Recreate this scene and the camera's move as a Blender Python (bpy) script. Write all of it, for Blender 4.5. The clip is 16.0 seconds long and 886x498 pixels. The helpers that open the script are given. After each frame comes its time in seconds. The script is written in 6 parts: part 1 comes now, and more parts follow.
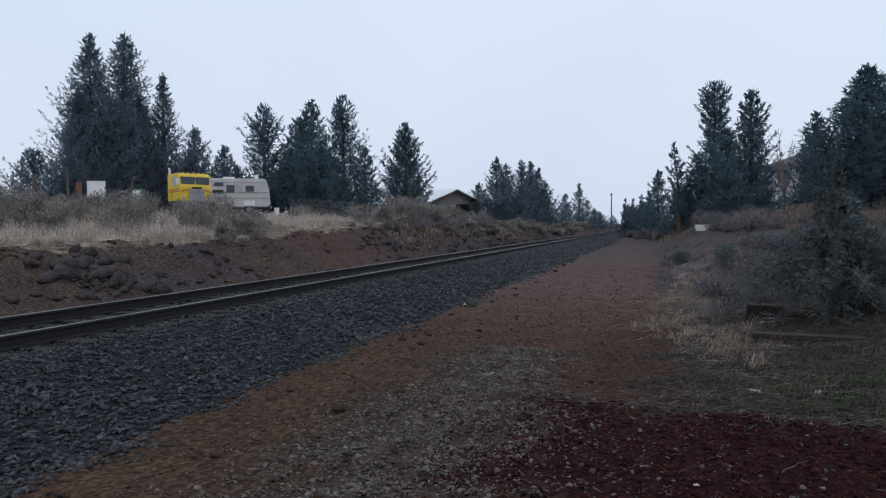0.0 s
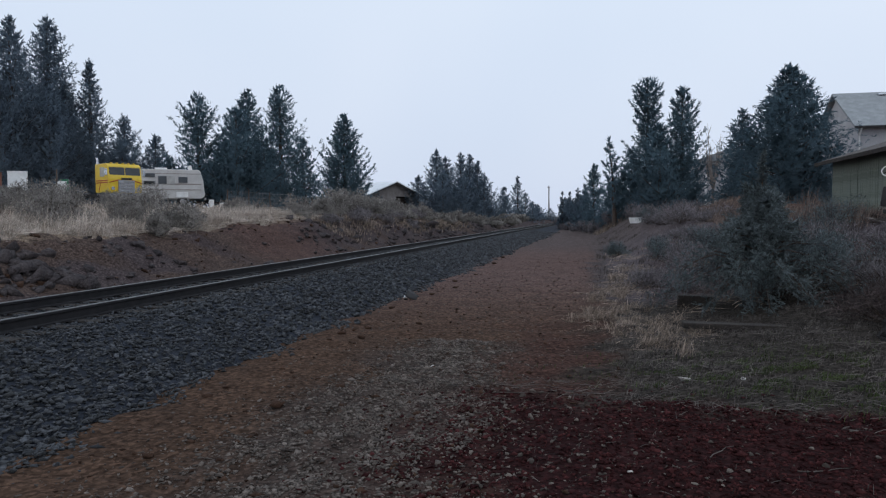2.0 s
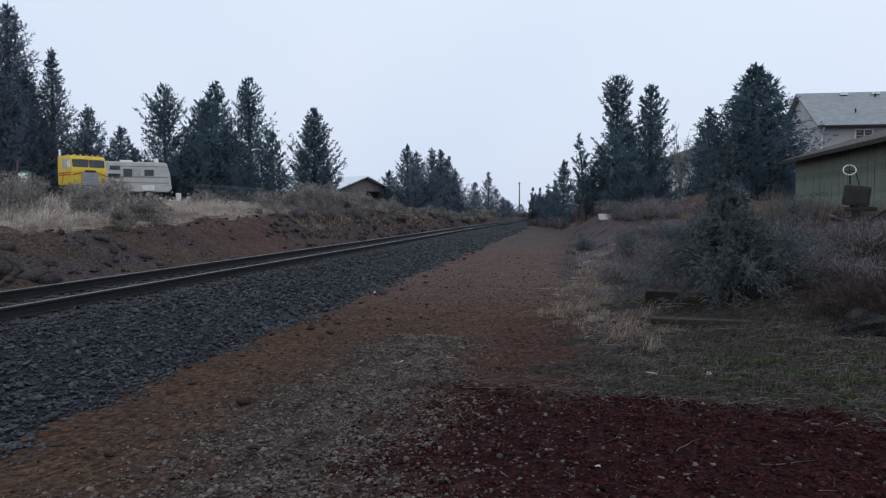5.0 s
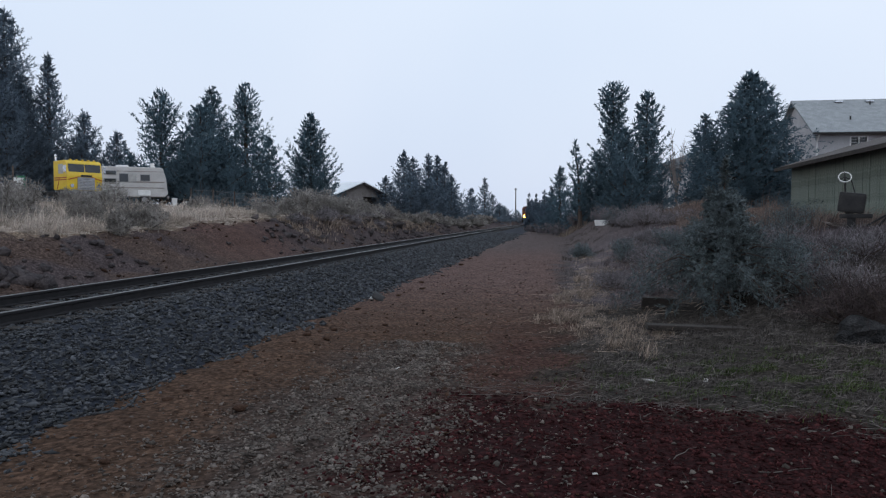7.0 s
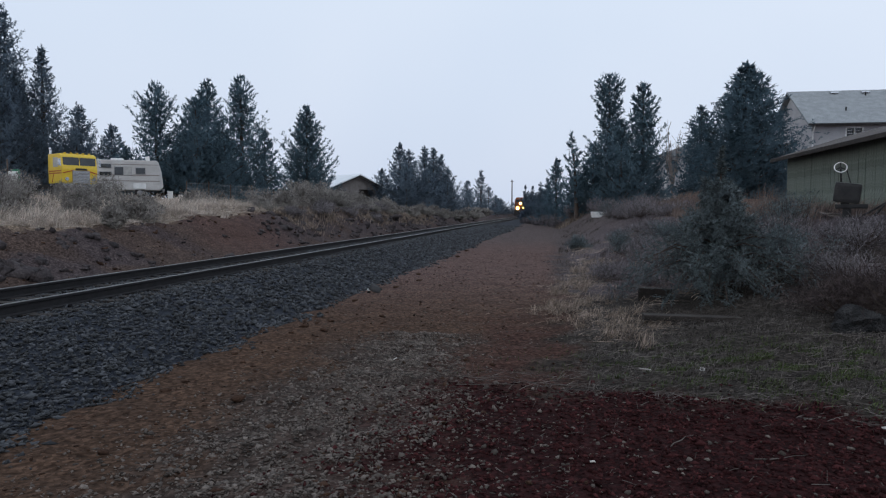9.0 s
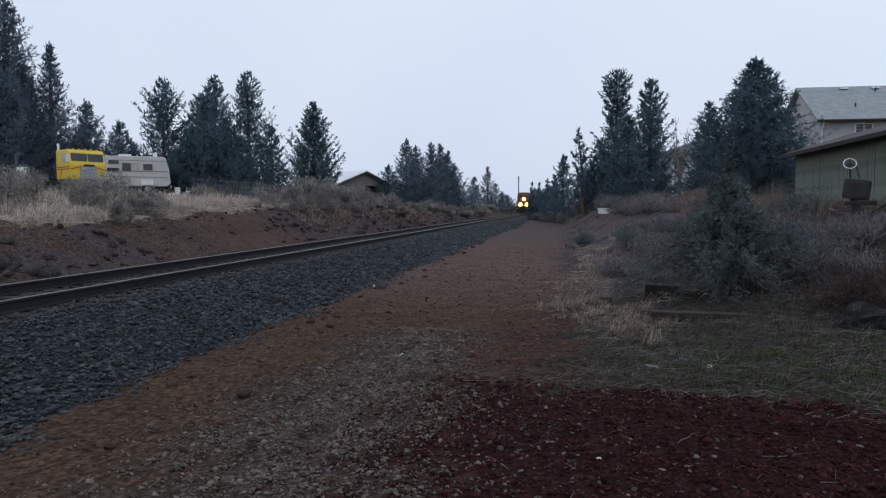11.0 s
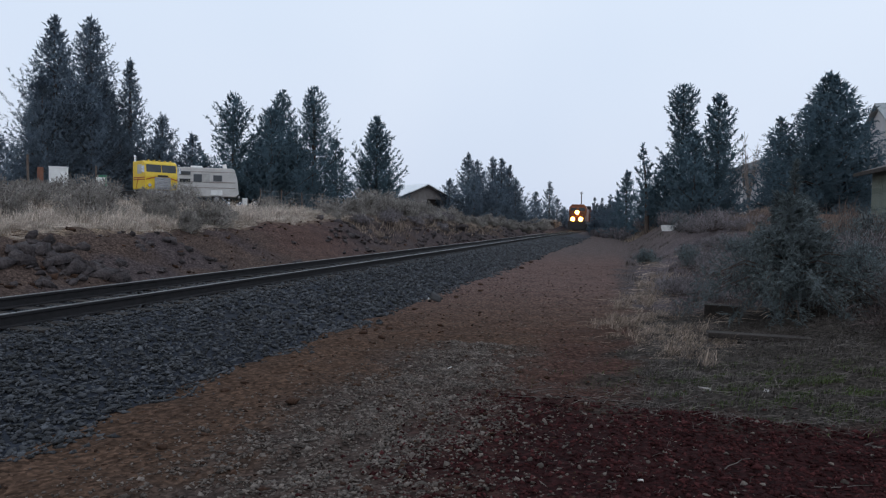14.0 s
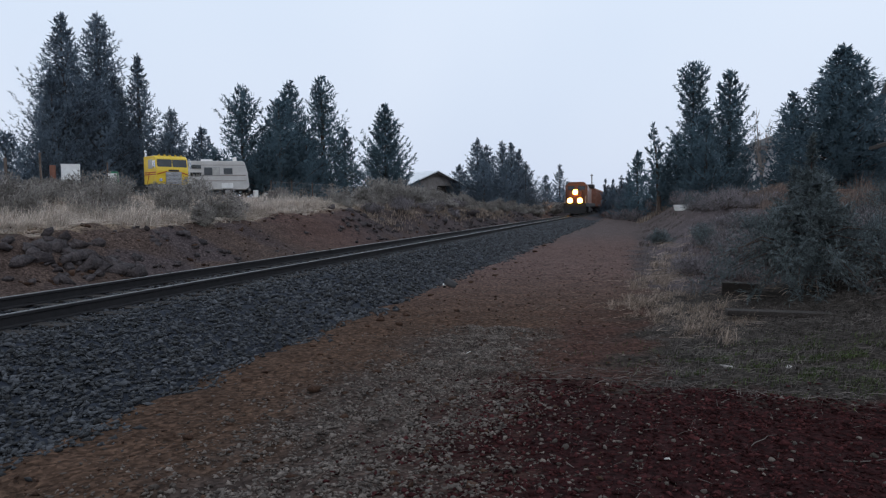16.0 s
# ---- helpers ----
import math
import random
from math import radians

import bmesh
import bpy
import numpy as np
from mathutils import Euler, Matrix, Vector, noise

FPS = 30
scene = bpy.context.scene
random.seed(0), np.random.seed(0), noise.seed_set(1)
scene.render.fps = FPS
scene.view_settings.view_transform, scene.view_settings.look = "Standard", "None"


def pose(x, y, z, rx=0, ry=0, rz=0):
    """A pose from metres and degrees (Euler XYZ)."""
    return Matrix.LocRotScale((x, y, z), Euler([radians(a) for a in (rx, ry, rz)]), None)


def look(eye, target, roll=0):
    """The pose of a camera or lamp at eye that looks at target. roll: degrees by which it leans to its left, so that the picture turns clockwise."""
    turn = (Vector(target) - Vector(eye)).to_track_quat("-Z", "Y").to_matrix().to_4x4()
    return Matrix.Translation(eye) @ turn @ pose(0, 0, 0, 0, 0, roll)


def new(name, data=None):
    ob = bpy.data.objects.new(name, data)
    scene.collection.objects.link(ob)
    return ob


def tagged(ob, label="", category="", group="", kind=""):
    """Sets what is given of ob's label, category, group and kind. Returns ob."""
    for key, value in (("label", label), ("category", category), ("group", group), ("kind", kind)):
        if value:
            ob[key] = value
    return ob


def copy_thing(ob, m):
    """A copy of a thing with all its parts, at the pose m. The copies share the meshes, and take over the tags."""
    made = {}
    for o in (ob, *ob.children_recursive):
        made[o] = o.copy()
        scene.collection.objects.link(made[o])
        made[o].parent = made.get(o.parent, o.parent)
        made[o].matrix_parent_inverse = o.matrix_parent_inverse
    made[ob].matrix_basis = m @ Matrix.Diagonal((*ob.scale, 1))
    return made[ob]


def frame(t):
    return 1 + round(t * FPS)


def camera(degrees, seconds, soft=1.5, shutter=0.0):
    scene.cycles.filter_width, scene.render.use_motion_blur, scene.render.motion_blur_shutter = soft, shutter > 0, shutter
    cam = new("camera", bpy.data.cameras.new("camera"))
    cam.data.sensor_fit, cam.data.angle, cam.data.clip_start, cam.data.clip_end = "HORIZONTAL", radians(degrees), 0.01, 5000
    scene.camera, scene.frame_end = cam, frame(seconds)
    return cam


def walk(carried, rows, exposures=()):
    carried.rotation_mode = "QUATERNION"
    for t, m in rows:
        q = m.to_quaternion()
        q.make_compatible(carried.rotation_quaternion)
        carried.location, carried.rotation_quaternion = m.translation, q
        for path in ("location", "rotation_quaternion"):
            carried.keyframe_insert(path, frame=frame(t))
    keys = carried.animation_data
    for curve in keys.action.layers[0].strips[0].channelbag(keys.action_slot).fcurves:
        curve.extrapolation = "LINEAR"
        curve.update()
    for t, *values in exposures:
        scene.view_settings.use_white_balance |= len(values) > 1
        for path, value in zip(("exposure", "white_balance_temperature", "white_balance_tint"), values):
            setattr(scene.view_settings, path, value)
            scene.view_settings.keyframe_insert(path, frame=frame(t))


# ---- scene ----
cam = camera(64.25, 16.0, 1.2)
PATH = [
    (0.0, pose(0.014, -0.030, 1.657, 88.10, 0.35, 16.86)),
    (0.5, pose(-0.008, -0.028, 1.664, 88.16, 0.44, 15.68)),
    (1.0, pose(0.027, -0.020, 1.665, 87.88, -0.19, 14.38)),
    (1.5, pose(0.025, -0.022, 1.671, 88.01, -0.12, 11.50)),
    (2.0, pose(0.012, -0.029, 1.666, 87.46, 0.29, 11.97)),
    (2.5, pose(-0.002, -0.024, 1.658, 87.41, 0.13, 13.00)),
    (3.0, pose(0.015, -0.025, 1.661, 87.27, 0.46, 11.92)),
    (3.5, pose(0.027, -0.003, 1.665, 87.38, 0.01, 10.44)),
    (4.0, pose(0.017, -0.006, 1.662, 87.73, -0.20, 10.19)),
    (4.2, pose(0.017, -0.006, 1.662, 87.62, 0.08, 10.19)),
    (6.3, pose(0.008, 0.016, 1.664, 86.36, -0.60, 8.62)),
    (6.5, pose(0.008, 0.016, 1.664, 86.26, -0.41, 8.52)),
    (7.0, pose(0.006, 0.005, 1.671, 87.53, -0.19, 9.31)),
    (7.5, pose(0.001, 0.002, 1.649, 87.79, -0.90, 9.59)),
    (8.0, pose(-0.007, 0.000, 1.653, 87.61, -0.27, 8.90)),
    (8.5, pose(-0.012, 0.001, 1.651, 87.37, 0.31, 9.09)),
    (9.0, pose(-0.000, 0.000, 1.650, 86.93, 0.00, 9.01)),
    (9.2, pose(-0.000, 0.000, 1.650, 86.29, 0.00, 8.80)),
    (11.3, pose(0.001, 0.021, 1.642, 86.74, -0.07, 9.58)),
    (11.5, pose(0.001, 0.021, 1.642, 86.87, -0.07, 9.27)),
    (12.0, pose(0.006, 0.011, 1.653, 88.00, 0.42, 10.01)),
    (12.5, pose(0.059, 0.003, 1.648, 88.31, 0.55, 10.34)),
    (13.0, pose(0.079, 0.001, 1.652, 88.40, 0.43, 10.40)),
    (13.5, pose(0.105, -0.004, 1.644, 87.81, 0.17, 13.05)),
    (14.0, pose(0.121, 0.006, 1.648, 87.72, -0.98, 14.52)),
    (14.5, pose(0.074, -0.006, 1.637, 87.29, 0.37, 13.22)),
    (15.0, pose(0.046, 0.007, 1.629, 86.86, 0.82, 14.96)),
    (15.5, pose(0.051, -0.002, 1.633, 86.35, 0.83, 15.75)),
    (16.0, pose(0.064, 0.014, 1.628, 86.63, 0.69, 15.35)),
]
walk(cam, PATH, ((0.0, 0.06), (4.2, 0.06), (6.3, 0.2), (6.6, 0.17), (7.2, 0.11), (9.2, 0.04), (12.0, 0.06), (16.0, 0.1)))

# ---- world and light: heavy overcast at dusk ----
world = bpy.data.worlds.new("overcast_sky")
scene.world = world
world.use_nodes = True
wn = world.node_tree
wn.nodes.clear()
sky = wn.nodes.new("ShaderNodeTexSky")
sky.sky_type = "NISHITA"
sky.sun_disc = False
sky.sun_elevation = radians(14)
sky.sun_rotation = radians(-120)
sky.air_density, sky.dust_density = 1.0, 4.0
cloud = wn.nodes.new("ShaderNodeTexNoise")
cloud.inputs["Scale"].default_value = 1.3
cloud.inputs["Detail"].default_value = 3.0
ramp = wn.nodes.new("ShaderNodeValToRGB")
ramp.color_ramp.elements[0].position, ramp.color_ramp.elements[0].color = 0.3, (0.65, 0.765, 0.945, 1)
ramp.color_ramp.elements[1].position, ramp.color_ramp.elements[1].color = 0.7, (0.76, 0.85, 1.0, 1)
wcoord = wn.nodes.new("ShaderNodeTexCoord")
dim = wn.nodes.new("ShaderNodeMix")
dim.data_type, dim.blend_type = "RGBA", "MULTIPLY"
dim.inputs[0].default_value = 1.0
dim.inputs[7].default_value = (0.10, 0.10, 0.10, 1)
cover = wn.nodes.new("ShaderNodeMix")
cover.data_type = "RGBA"
cover.inputs[0].default_value = 0.9
back = wn.nodes.new("ShaderNodeBackground")
back.inputs[1].default_value = 1.0
wout = wn.nodes.new("ShaderNodeOutputWorld")
wn.links.new(wcoord.outputs["Generated"], cloud.inputs["Vector"])
wn.links.new(cloud.outputs["Fac"], ramp.inputs[0])
wn.links.new(sky.outputs[0], dim.inputs[6])
wn.links.new(dim.outputs[2], cover.inputs[6])
wn.links.new(ramp.outputs[0], cover.inputs[7])
split = wn.nodes.new("ShaderNodeSeparateXYZ")
height = wn.nodes.new("ShaderNodeMapRange")
height.inputs[1].default_value, height.inputs[2].default_value = 0.0, 0.38
veil = wn.nodes.new("ShaderNodeMix")
veil.data_type = "RGBA"
veil.inputs[6].default_value, veil.inputs[7].default_value = (0.94, 0.925, 0.94, 1), (1.02, 1.025, 1.01, 1)
low = wn.nodes.new("ShaderNodeMix")
low.data_type, low.blend_type = "RGBA", "MULTIPLY"
low.inputs[0].default_value = 1.0
wn.links.new(wcoord.outputs["Generated"], split.inputs[0])
wn.links.new(split.outputs[2], height.inputs[0])
wn.links.new(height.outputs[0], veil.inputs[0])
wn.links.new(cover.outputs[2], low.inputs[6])
wn.links.new(veil.outputs[2], low.inputs[7])
wn.links.new(low.outputs[2], back.inputs[0])
wn.links.new(back.outputs[0], wout.inputs[0])
sun = new("sun", bpy.data.lights.new("sun", "SUN"))
sun.data.energy, sun.data.angle, sun.data.color = 0.3, radians(40), (1.0, 0.97, 0.95)
sun.matrix_world = look((30, -18, 26), (0, 0, 0))
scene.view_settings.exposure = 0.0


# ---- materials ----
def material(name, a, b, scale=6.0, rough=0.85, metal=0.0, bump=0.3, dist=0.02, fine=0.35, vary=0.0, attr="", spec=0.3, leaf=0.0, grit=0.0):
    """Two-scale mottled surface: broad patches from a to b, and fine grain with relief."""
    m = bpy.data.materials.new(name)
    m.use_nodes = True
    nt = m.node_tree
    p = nt.nodes["Principled BSDF"]
    p.inputs["Roughness"].default_value = rough
    p.inputs["Metallic"].default_value = metal
    p.inputs["Specular IOR Level"].default_value = spec
    co = nt.nodes.new("ShaderNodeTexCoord")
    n1 = nt.nodes.new("ShaderNodeTexNoise")
    n1.inputs["Scale"].default_value, n1.inputs["Detail"].default_value = scale, 4.0
    n2 = nt.nodes.new("ShaderNodeTexNoise")
    n2.inputs["Scale"].default_value, n2.inputs["Detail"].default_value = scale * 9, 3.0
    nt.links.new(co.outputs["Object"], n1.inputs["Vector"])
    nt.links.new(co.outputs["Object"], n2.inputs["Vector"])
    mix = nt.nodes.new("ShaderNodeMix")
    mix.data_type = "RGBA"
    r = nt.nodes.new("ShaderNodeMapRange")
    r.inputs[1].default_value, r.inputs[2].default_value = 0.32, 0.68
    nt.links.new(n1.outputs["Fac"], r.inputs[0])
    nt.links.new(r.outputs[0], mix.inputs[0])
    mix.inputs[6].default_value, mix.inputs[7].default_value = (*a, 1), (*b, 1)
    base = mix.outputs[2]
    if attr:
        at = nt.nodes.new("ShaderNodeAttribute")
        at.attribute_name = attr
        am = nt.nodes.new("ShaderNodeMix")
        am.data_type, am.blend_type = "RGBA", "MULTIPLY"
        am.inputs[0].default_value = 1.0
        nt.links.new(base, am.inputs[6])
        nt.links.new(at.outputs["Color"], am.inputs[7])
        base = am.outputs[2]
    r2 = nt.nodes.new("ShaderNodeMapRange")
    r2.inputs[1].default_value, r2.inputs[2].default_value = 0.3, 0.7
    r2.inputs[3].default_value, r2.inputs[4].default_value = 1 - fine, 1 + fine
    nt.links.new(n2.outputs["Fac"], r2.inputs[0])
    hsv = nt.nodes.new("ShaderNodeHueSaturation")
    nt.links.new(base, hsv.inputs["Color"])
    value = r2.outputs[0]
    if vary:
        ge = nt.nodes.new("ShaderNodeNewGeometry")
        r3 = nt.nodes.new("ShaderNodeMapRange")
        r3.inputs[3].default_value, r3.inputs[4].default_value = 1 - vary, 1 + vary
        nt.links.new(ge.outputs["Random Per Island"], r3.inputs[0])
        mu = nt.nodes.new("ShaderNodeMath")
        mu.operation = "MULTIPLY"
        nt.links.new(value, mu.inputs[0])
        nt.links.new(r3.outputs[0], mu.inputs[1])
        value = mu.outputs[0]
    if grit:
        vo = nt.nodes.new("ShaderNodeTexVoronoi")
        vo.inputs["Scale"].default_value = 34.0
        bw = nt.nodes.new("ShaderNodeRGBToBW")
        r4 = nt.nodes.new("ShaderNodeMapRange")
        r4.inputs[1].default_value, r4.inputs[2].default_value = 0.2, 0.8
        r4.inputs[3].default_value, r4.inputs[4].default_value = 1 - grit, 1 + grit
        mg = nt.nodes.new("ShaderNodeMath")
        mg.operation = "MULTIPLY"
        nt.links.new(co.outputs["Object"], vo.inputs["Vector"])
        nt.links.new(vo.outputs["Color"], bw.inputs[0])
        nt.links.new(bw.outputs[0], r4.inputs[0])
        nt.links.new(value, mg.inputs[0])
        nt.links.new(r4.outputs[0], mg.inputs[1])
        value = mg.outputs[0]
    nt.links.new(value, hsv.inputs["Value"])
    nt.links.new(hsv.outputs[0], p.inputs["Base Color"])
    if bump:
        bu = nt.nodes.new("ShaderNodeBump")
        bu.inputs["Strength"].default_value, bu.inputs["Distance"].default_value = bump, dist
        nt.links.new(n2.outputs["Fac"], bu.inputs["Height"])
        nt.links.new(bu.outputs[0], p.inputs["Normal"])
    if leaf:
        # thin leaves let part of the light through
        tr = nt.nodes.new("ShaderNodeBsdfTranslucent")
        ms = nt.nodes.new("ShaderNodeMixShader")
        ms.inputs[0].default_value = leaf
        nt.links.new(hsv.outputs[0], tr.inputs["Color"])
        nt.links.new(p.outputs[0], ms.inputs[1])
        nt.links.new(tr.outputs[0], ms.inputs[2])
        nt.links.new(ms.outputs[0], nt.nodes["Material Output"].inputs["Surface"])
    return m


def glow(name, colour, strength):
    m = bpy.data.materials.new(name)
    m.use_nodes = True
    p = m.node_tree.nodes["Principled BSDF"]
    p.inputs["Base Color"].default_value = (*colour, 1)
    p.inputs["Emission Color"].default_value = (*colour, 1)
    p.inputs["Emission Strength"].default_value = strength
    return m


M_GROUND = material("soil_and_litter", (0.86, 0.84, 0.89), (1.16, 1.11, 1.14), 1.6, 0.95, 0, 0.8, 0.04, 0.45, 0, "zone", 0.04, 0.0, 0.4)
# bed darker than its stones: the shade between them is in the colour
M_BALLAST = material("crushed_basalt", (0.0182, 0.0213, 0.0282), (0.0259, 0.0298, 0.0397), 3.0, 0.85, 0, 0.5, 0.02, 0.4, 0.0, "", 0.08)
M_STONE = material("basalt_stones", (0.0190, 0.0212, 0.0245), (0.0440, 0.0465, 0.0530), 5.0, 0.8, 0, 0.3, 0.005, 0.25, 0.9, "", 0.45)
M_GRAVEL = material("grey_tan_gravel", (0.0665, 0.0542, 0.0469), (0.1368, 0.1142, 0.0997), 7.0, 0.9, 0, 0.3, 0.004, 0.25, 0.55, "", 0.2)
M_CINDER = material("red_cinder", (0.0175, 0.0067, 0.0071), (0.0575, 0.0193, 0.0193), 7.0, 0.95, 0, 0.5, 0.005, 0.3, 0.6, "", 0.04)
M_CLOD = material("brown_clods", (0.036, 0.020, 0.014), (0.064, 0.036, 0.024), 7.0, 0.95, 0, 0.5, 0.01, 0.3, 0.5, "", 0.15)
M_PALE = material("pale_stone", (0.400, 0.376, 0.352), (0.528, 0.504, 0.480), 9.0, 0.8, 0, 0.3, 0.01, 0.2, 0.2)
M_BOULDER = material("dark_mottled_rock", (0.018, 0.018, 0.019), (0.052, 0.050, 0.050), 5.0, 0.95, 0, 1.0, 0.05, 0.5, 0, "", 0.15)
M_LAVA = material("dark_lava_rock", (0.0391, 0.0341, 0.0364), (0.0769, 0.0641, 0.0643), 2.0, 0.95, 0, 0.9, 0.05, 0.4, 0.3, "", 0.2)
M_RAIL = material("rusty_rail_steel", (0.0098, 0.0097, 0.0113), (0.0175, 0.0166, 0.0186), 8.0, 0.8, 0.0, 0.2, 0.003, 0.25)
M_RAILTOP = material("polished_rail_head", (0.1120, 0.1120, 0.1155), (0.1680, 0.1645, 0.1610), 5.0, 0.36, 0.8, 0.05, 0.001, 0.1)
M_TIE = material("weathered_tie_wood", (0.0215, 0.0175, 0.0156), (0.0429, 0.0351, 0.0306), 6.0, 0.9, 0, 0.6, 0.01, 0.35)
M_BARK = material("grey_brown_bark", (0.06, 0.045, 0.038), (0.12, 0.09, 0.075), 8.0, 0.95, 0, 0.8, 0.03, 0.35)
M_BARE = material("grey_bare_twigs", (0.14, 0.12, 0.11), (0.22, 0.19, 0.175), 8.0, 0.9, 0, 0.3, 0.01, 0.3)
# the next three tree colours are lightened and blued to hold distance haze
M_JUNIPER = material("juniper_foliage", (0.1138, 0.1502, 0.1946), (0.1863, 0.2356, 0.2810), 0.9, 0.9, 0, 0, 0, 0.2, 0.15, "", 0.1, 0.5)
M_PINE = material("pine_needles", (0.0857, 0.1356, 0.1689), (0.1387, 0.2054, 0.2431), 0.9, 0.85, 0, 0, 0, 0.2, 0.15, "", 0.15, 0.5)
M_SPRUCE = material("spruce_needles", (0.0714, 0.1162, 0.1435), (0.1192, 0.1748, 0.2121), 0.9, 0.85, 0, 0, 0, 0.2, 0.15, "", 0.15, 0.5)
M_BUSHLEAF = material("young_juniper_foliage", (0.0957, 0.1174, 0.1243), (0.1695, 0.1989, 0.2045), 1.5, 0.9, 0, 0, 0, 0.3, 0.5, "", 0.1, 0.35)
M_SAGE = material("sagebrush_leaves", (0.1969, 0.1804, 0.1663), (0.3841, 0.3535, 0.3273), 1.5, 0.95, 0, 0, 0, 0.3, 0.3, "", 0.05, 0.35)
M_BRUSH = material("bare_brown_brush", (0.1443, 0.1313, 0.1382), (0.2671, 0.2388, 0.2464), 1.5, 0.95, 0, 0, 0, 0.3, 0.5, "", 0.1, 0.35)
M_BRAMBLE = material("dark_bramble_twigs", (0.0680, 0.0531, 0.0525), (0.1285, 0.1001, 0.0963), 1.5, 0.95, 0, 0, 0, 0.3, 0.5, "", 0.05, 0.35)
M_STRAW = material("dry_straw_grass", (0.4250, 0.3593, 0.3014), (0.6072, 0.5262, 0.4637), 0.7, 0.9, 0, 0, 0, 0.25, 0.45, "", 0.15, 0.35)
M_LITTER = material("wet_dead_grass", (0.0549, 0.0465, 0.0411), (0.1034, 0.0892, 0.0821), 0.7, 0.9, 0, 0, 0, 0.25, 0.8, "", 0.15)
M_TUFT = material("straw_tufts", (0.2054, 0.1594, 0.1285), (0.3354, 0.2656, 0.2164), 0.7, 0.9, 0, 0, 0, 0.25, 0.7, "", 0.1, 0.35)
M_TAWNY = material("tawny_weeds", (0.1380, 0.1020, 0.0874), (0.2300, 0.1785, 0.1568), 0.7, 0.9, 0, 0, 0, 0.25, 0.45, "", 0.15, 0.35)
M_GREEN = material("short_green_grass", (0.0367, 0.0539, 0.0184), (0.0734, 0.0941, 0.0349), 2.0, 0.9, 0, 0, 0, 0.25, 0.45, "", 0.15)
M_YELLOW = material("yellow_truck_paint", (0.6480, 0.4312, 0.0240), (0.7200, 0.5096, 0.0420), 1.5, 0.4, 0, 0.03, 0.002, 0.06, 0, "", 0.5)
M_REDSTRIPE = material("red_brown_stripe_paint", (0.32, 0.05, 0.02), (0.42, 0.08, 0.03), 3.0, 0.45, 0, 0, 0, 0.08)
M_GREYPAINT = material("dull_grey_metal", (0.24, 0.24, 0.25), (0.34, 0.33, 0.33), 3.0, 0.5, 0.3, 0.1, 0.004, 0.15)
M_CHROME = material("bright_metal", (0.55, 0.56, 0.58), (0.65, 0.66, 0.68), 4.0, 0.22, 1.0, 0.02, 0.001, 0.06)
M_DARK = material("black_rubber_and_steel", (0.018, 0.018, 0.02), (0.04, 0.038, 0.038), 5.0, 0.7, 0, 0.2, 0.004, 0.2)
M_GLASS = material("dark_window_glass", (0.0180, 0.0216, 0.0252), (0.0300, 0.0348, 0.0396), 1.0, 0.06, 0, 0, 0, 0.05, 0, "", 0.6)
# motorhome curtain; on the truck's side windows a painted sky reflection
M_CURTAIN_SKY = material("pale_curtain_and_painted_sky", (0.34, 0.33, 0.32), (0.44, 0.43, 0.41), 3.0, 0.3, 0, 0, 0, 0.1)
M_RVSKIN = material("weathered_cream_panel", (0.4400, 0.4232, 0.4128), (0.5456, 0.5336, 0.5184), 1.2, 0.55, 0, 0.06, 0.004, 0.08)
M_RVBAND = material("brown_grey_trim_band", (0.22, 0.19, 0.18), (0.3, 0.26, 0.24), 2.0, 0.6, 0, 0, 0, 0.1)
M_WHITE = material("chalky_white_paint", (0.68, 0.68, 0.67), (0.8, 0.8, 0.79), 3.0, 0.5, 0, 0.04, 0.003, 0.07)
M_SIDING = material("beige_grey_siding", (0.3880, 0.3811, 0.3922), (0.4559, 0.4505, 0.4664), 1.5, 0.8, 0, 0.1, 0.004, 0.07)
M_SHINGLE = material("grey_roof_shingles", (0.24, 0.255, 0.265), (0.31, 0.325, 0.335), 2.5, 0.9, 0, 0.5, 0.01, 0.2)
M_BOARD = material("grey_green_fence_boards", (0.1120, 0.1300, 0.1100), (0.1850, 0.2120, 0.1820), 2.2, 0.9, 0, 0.4, 0.008, 0.25)
M_SHEDROOF = material("brown_grey_old_roofing", (0.0612, 0.0504, 0.0468), (0.0900, 0.0774, 0.0738), 2.0, 0.9, 0, 0.5, 0.01, 0.25)
M_TINROOF = material("pale_metal_roofing", (0.66, 0.68, 0.7), (0.76, 0.78, 0.8), 1.5, 0.45, 0.2, 0.05, 0.004, 0.06)
M_BARNWALL = material("brown_barn_wood", (0.1445, 0.1318, 0.1275), (0.2125, 0.1955, 0.1913), 2.0, 0.9, 0, 0.4, 0.01, 0.25)
M_POLE = material("brown_utility_pole_wood", (0.09, 0.07, 0.06), (0.14, 0.11, 0.095), 4.0, 0.9, 0, 0.4, 0.01, 0.2)
M_ORANGE = material("orange_engine_paint", (0.1400, 0.0420, 0.0126), (0.1890, 0.0595, 0.0210), 1.0, 0.4, 0, 0.03, 0.003, 0.08, 0, "", 0.5)
M_CARBROWN = material("oxide_brown_wagon_paint", (0.14, 0.06, 0.04), (0.22, 0.10, 0.07), 1.5, 0.75, 0, 0.1, 0.006, 0.2)
M_LAMP = glow("burning_lamp_lens", (1.0, 0.42, 0.05), 34.0)
M_GREENPLASTIC = material("green_plastic", (0.05, 0.22, 0.13), (0.07, 0.28, 0.17), 3.0, 0.5, 0, 0, 0, 0.1)


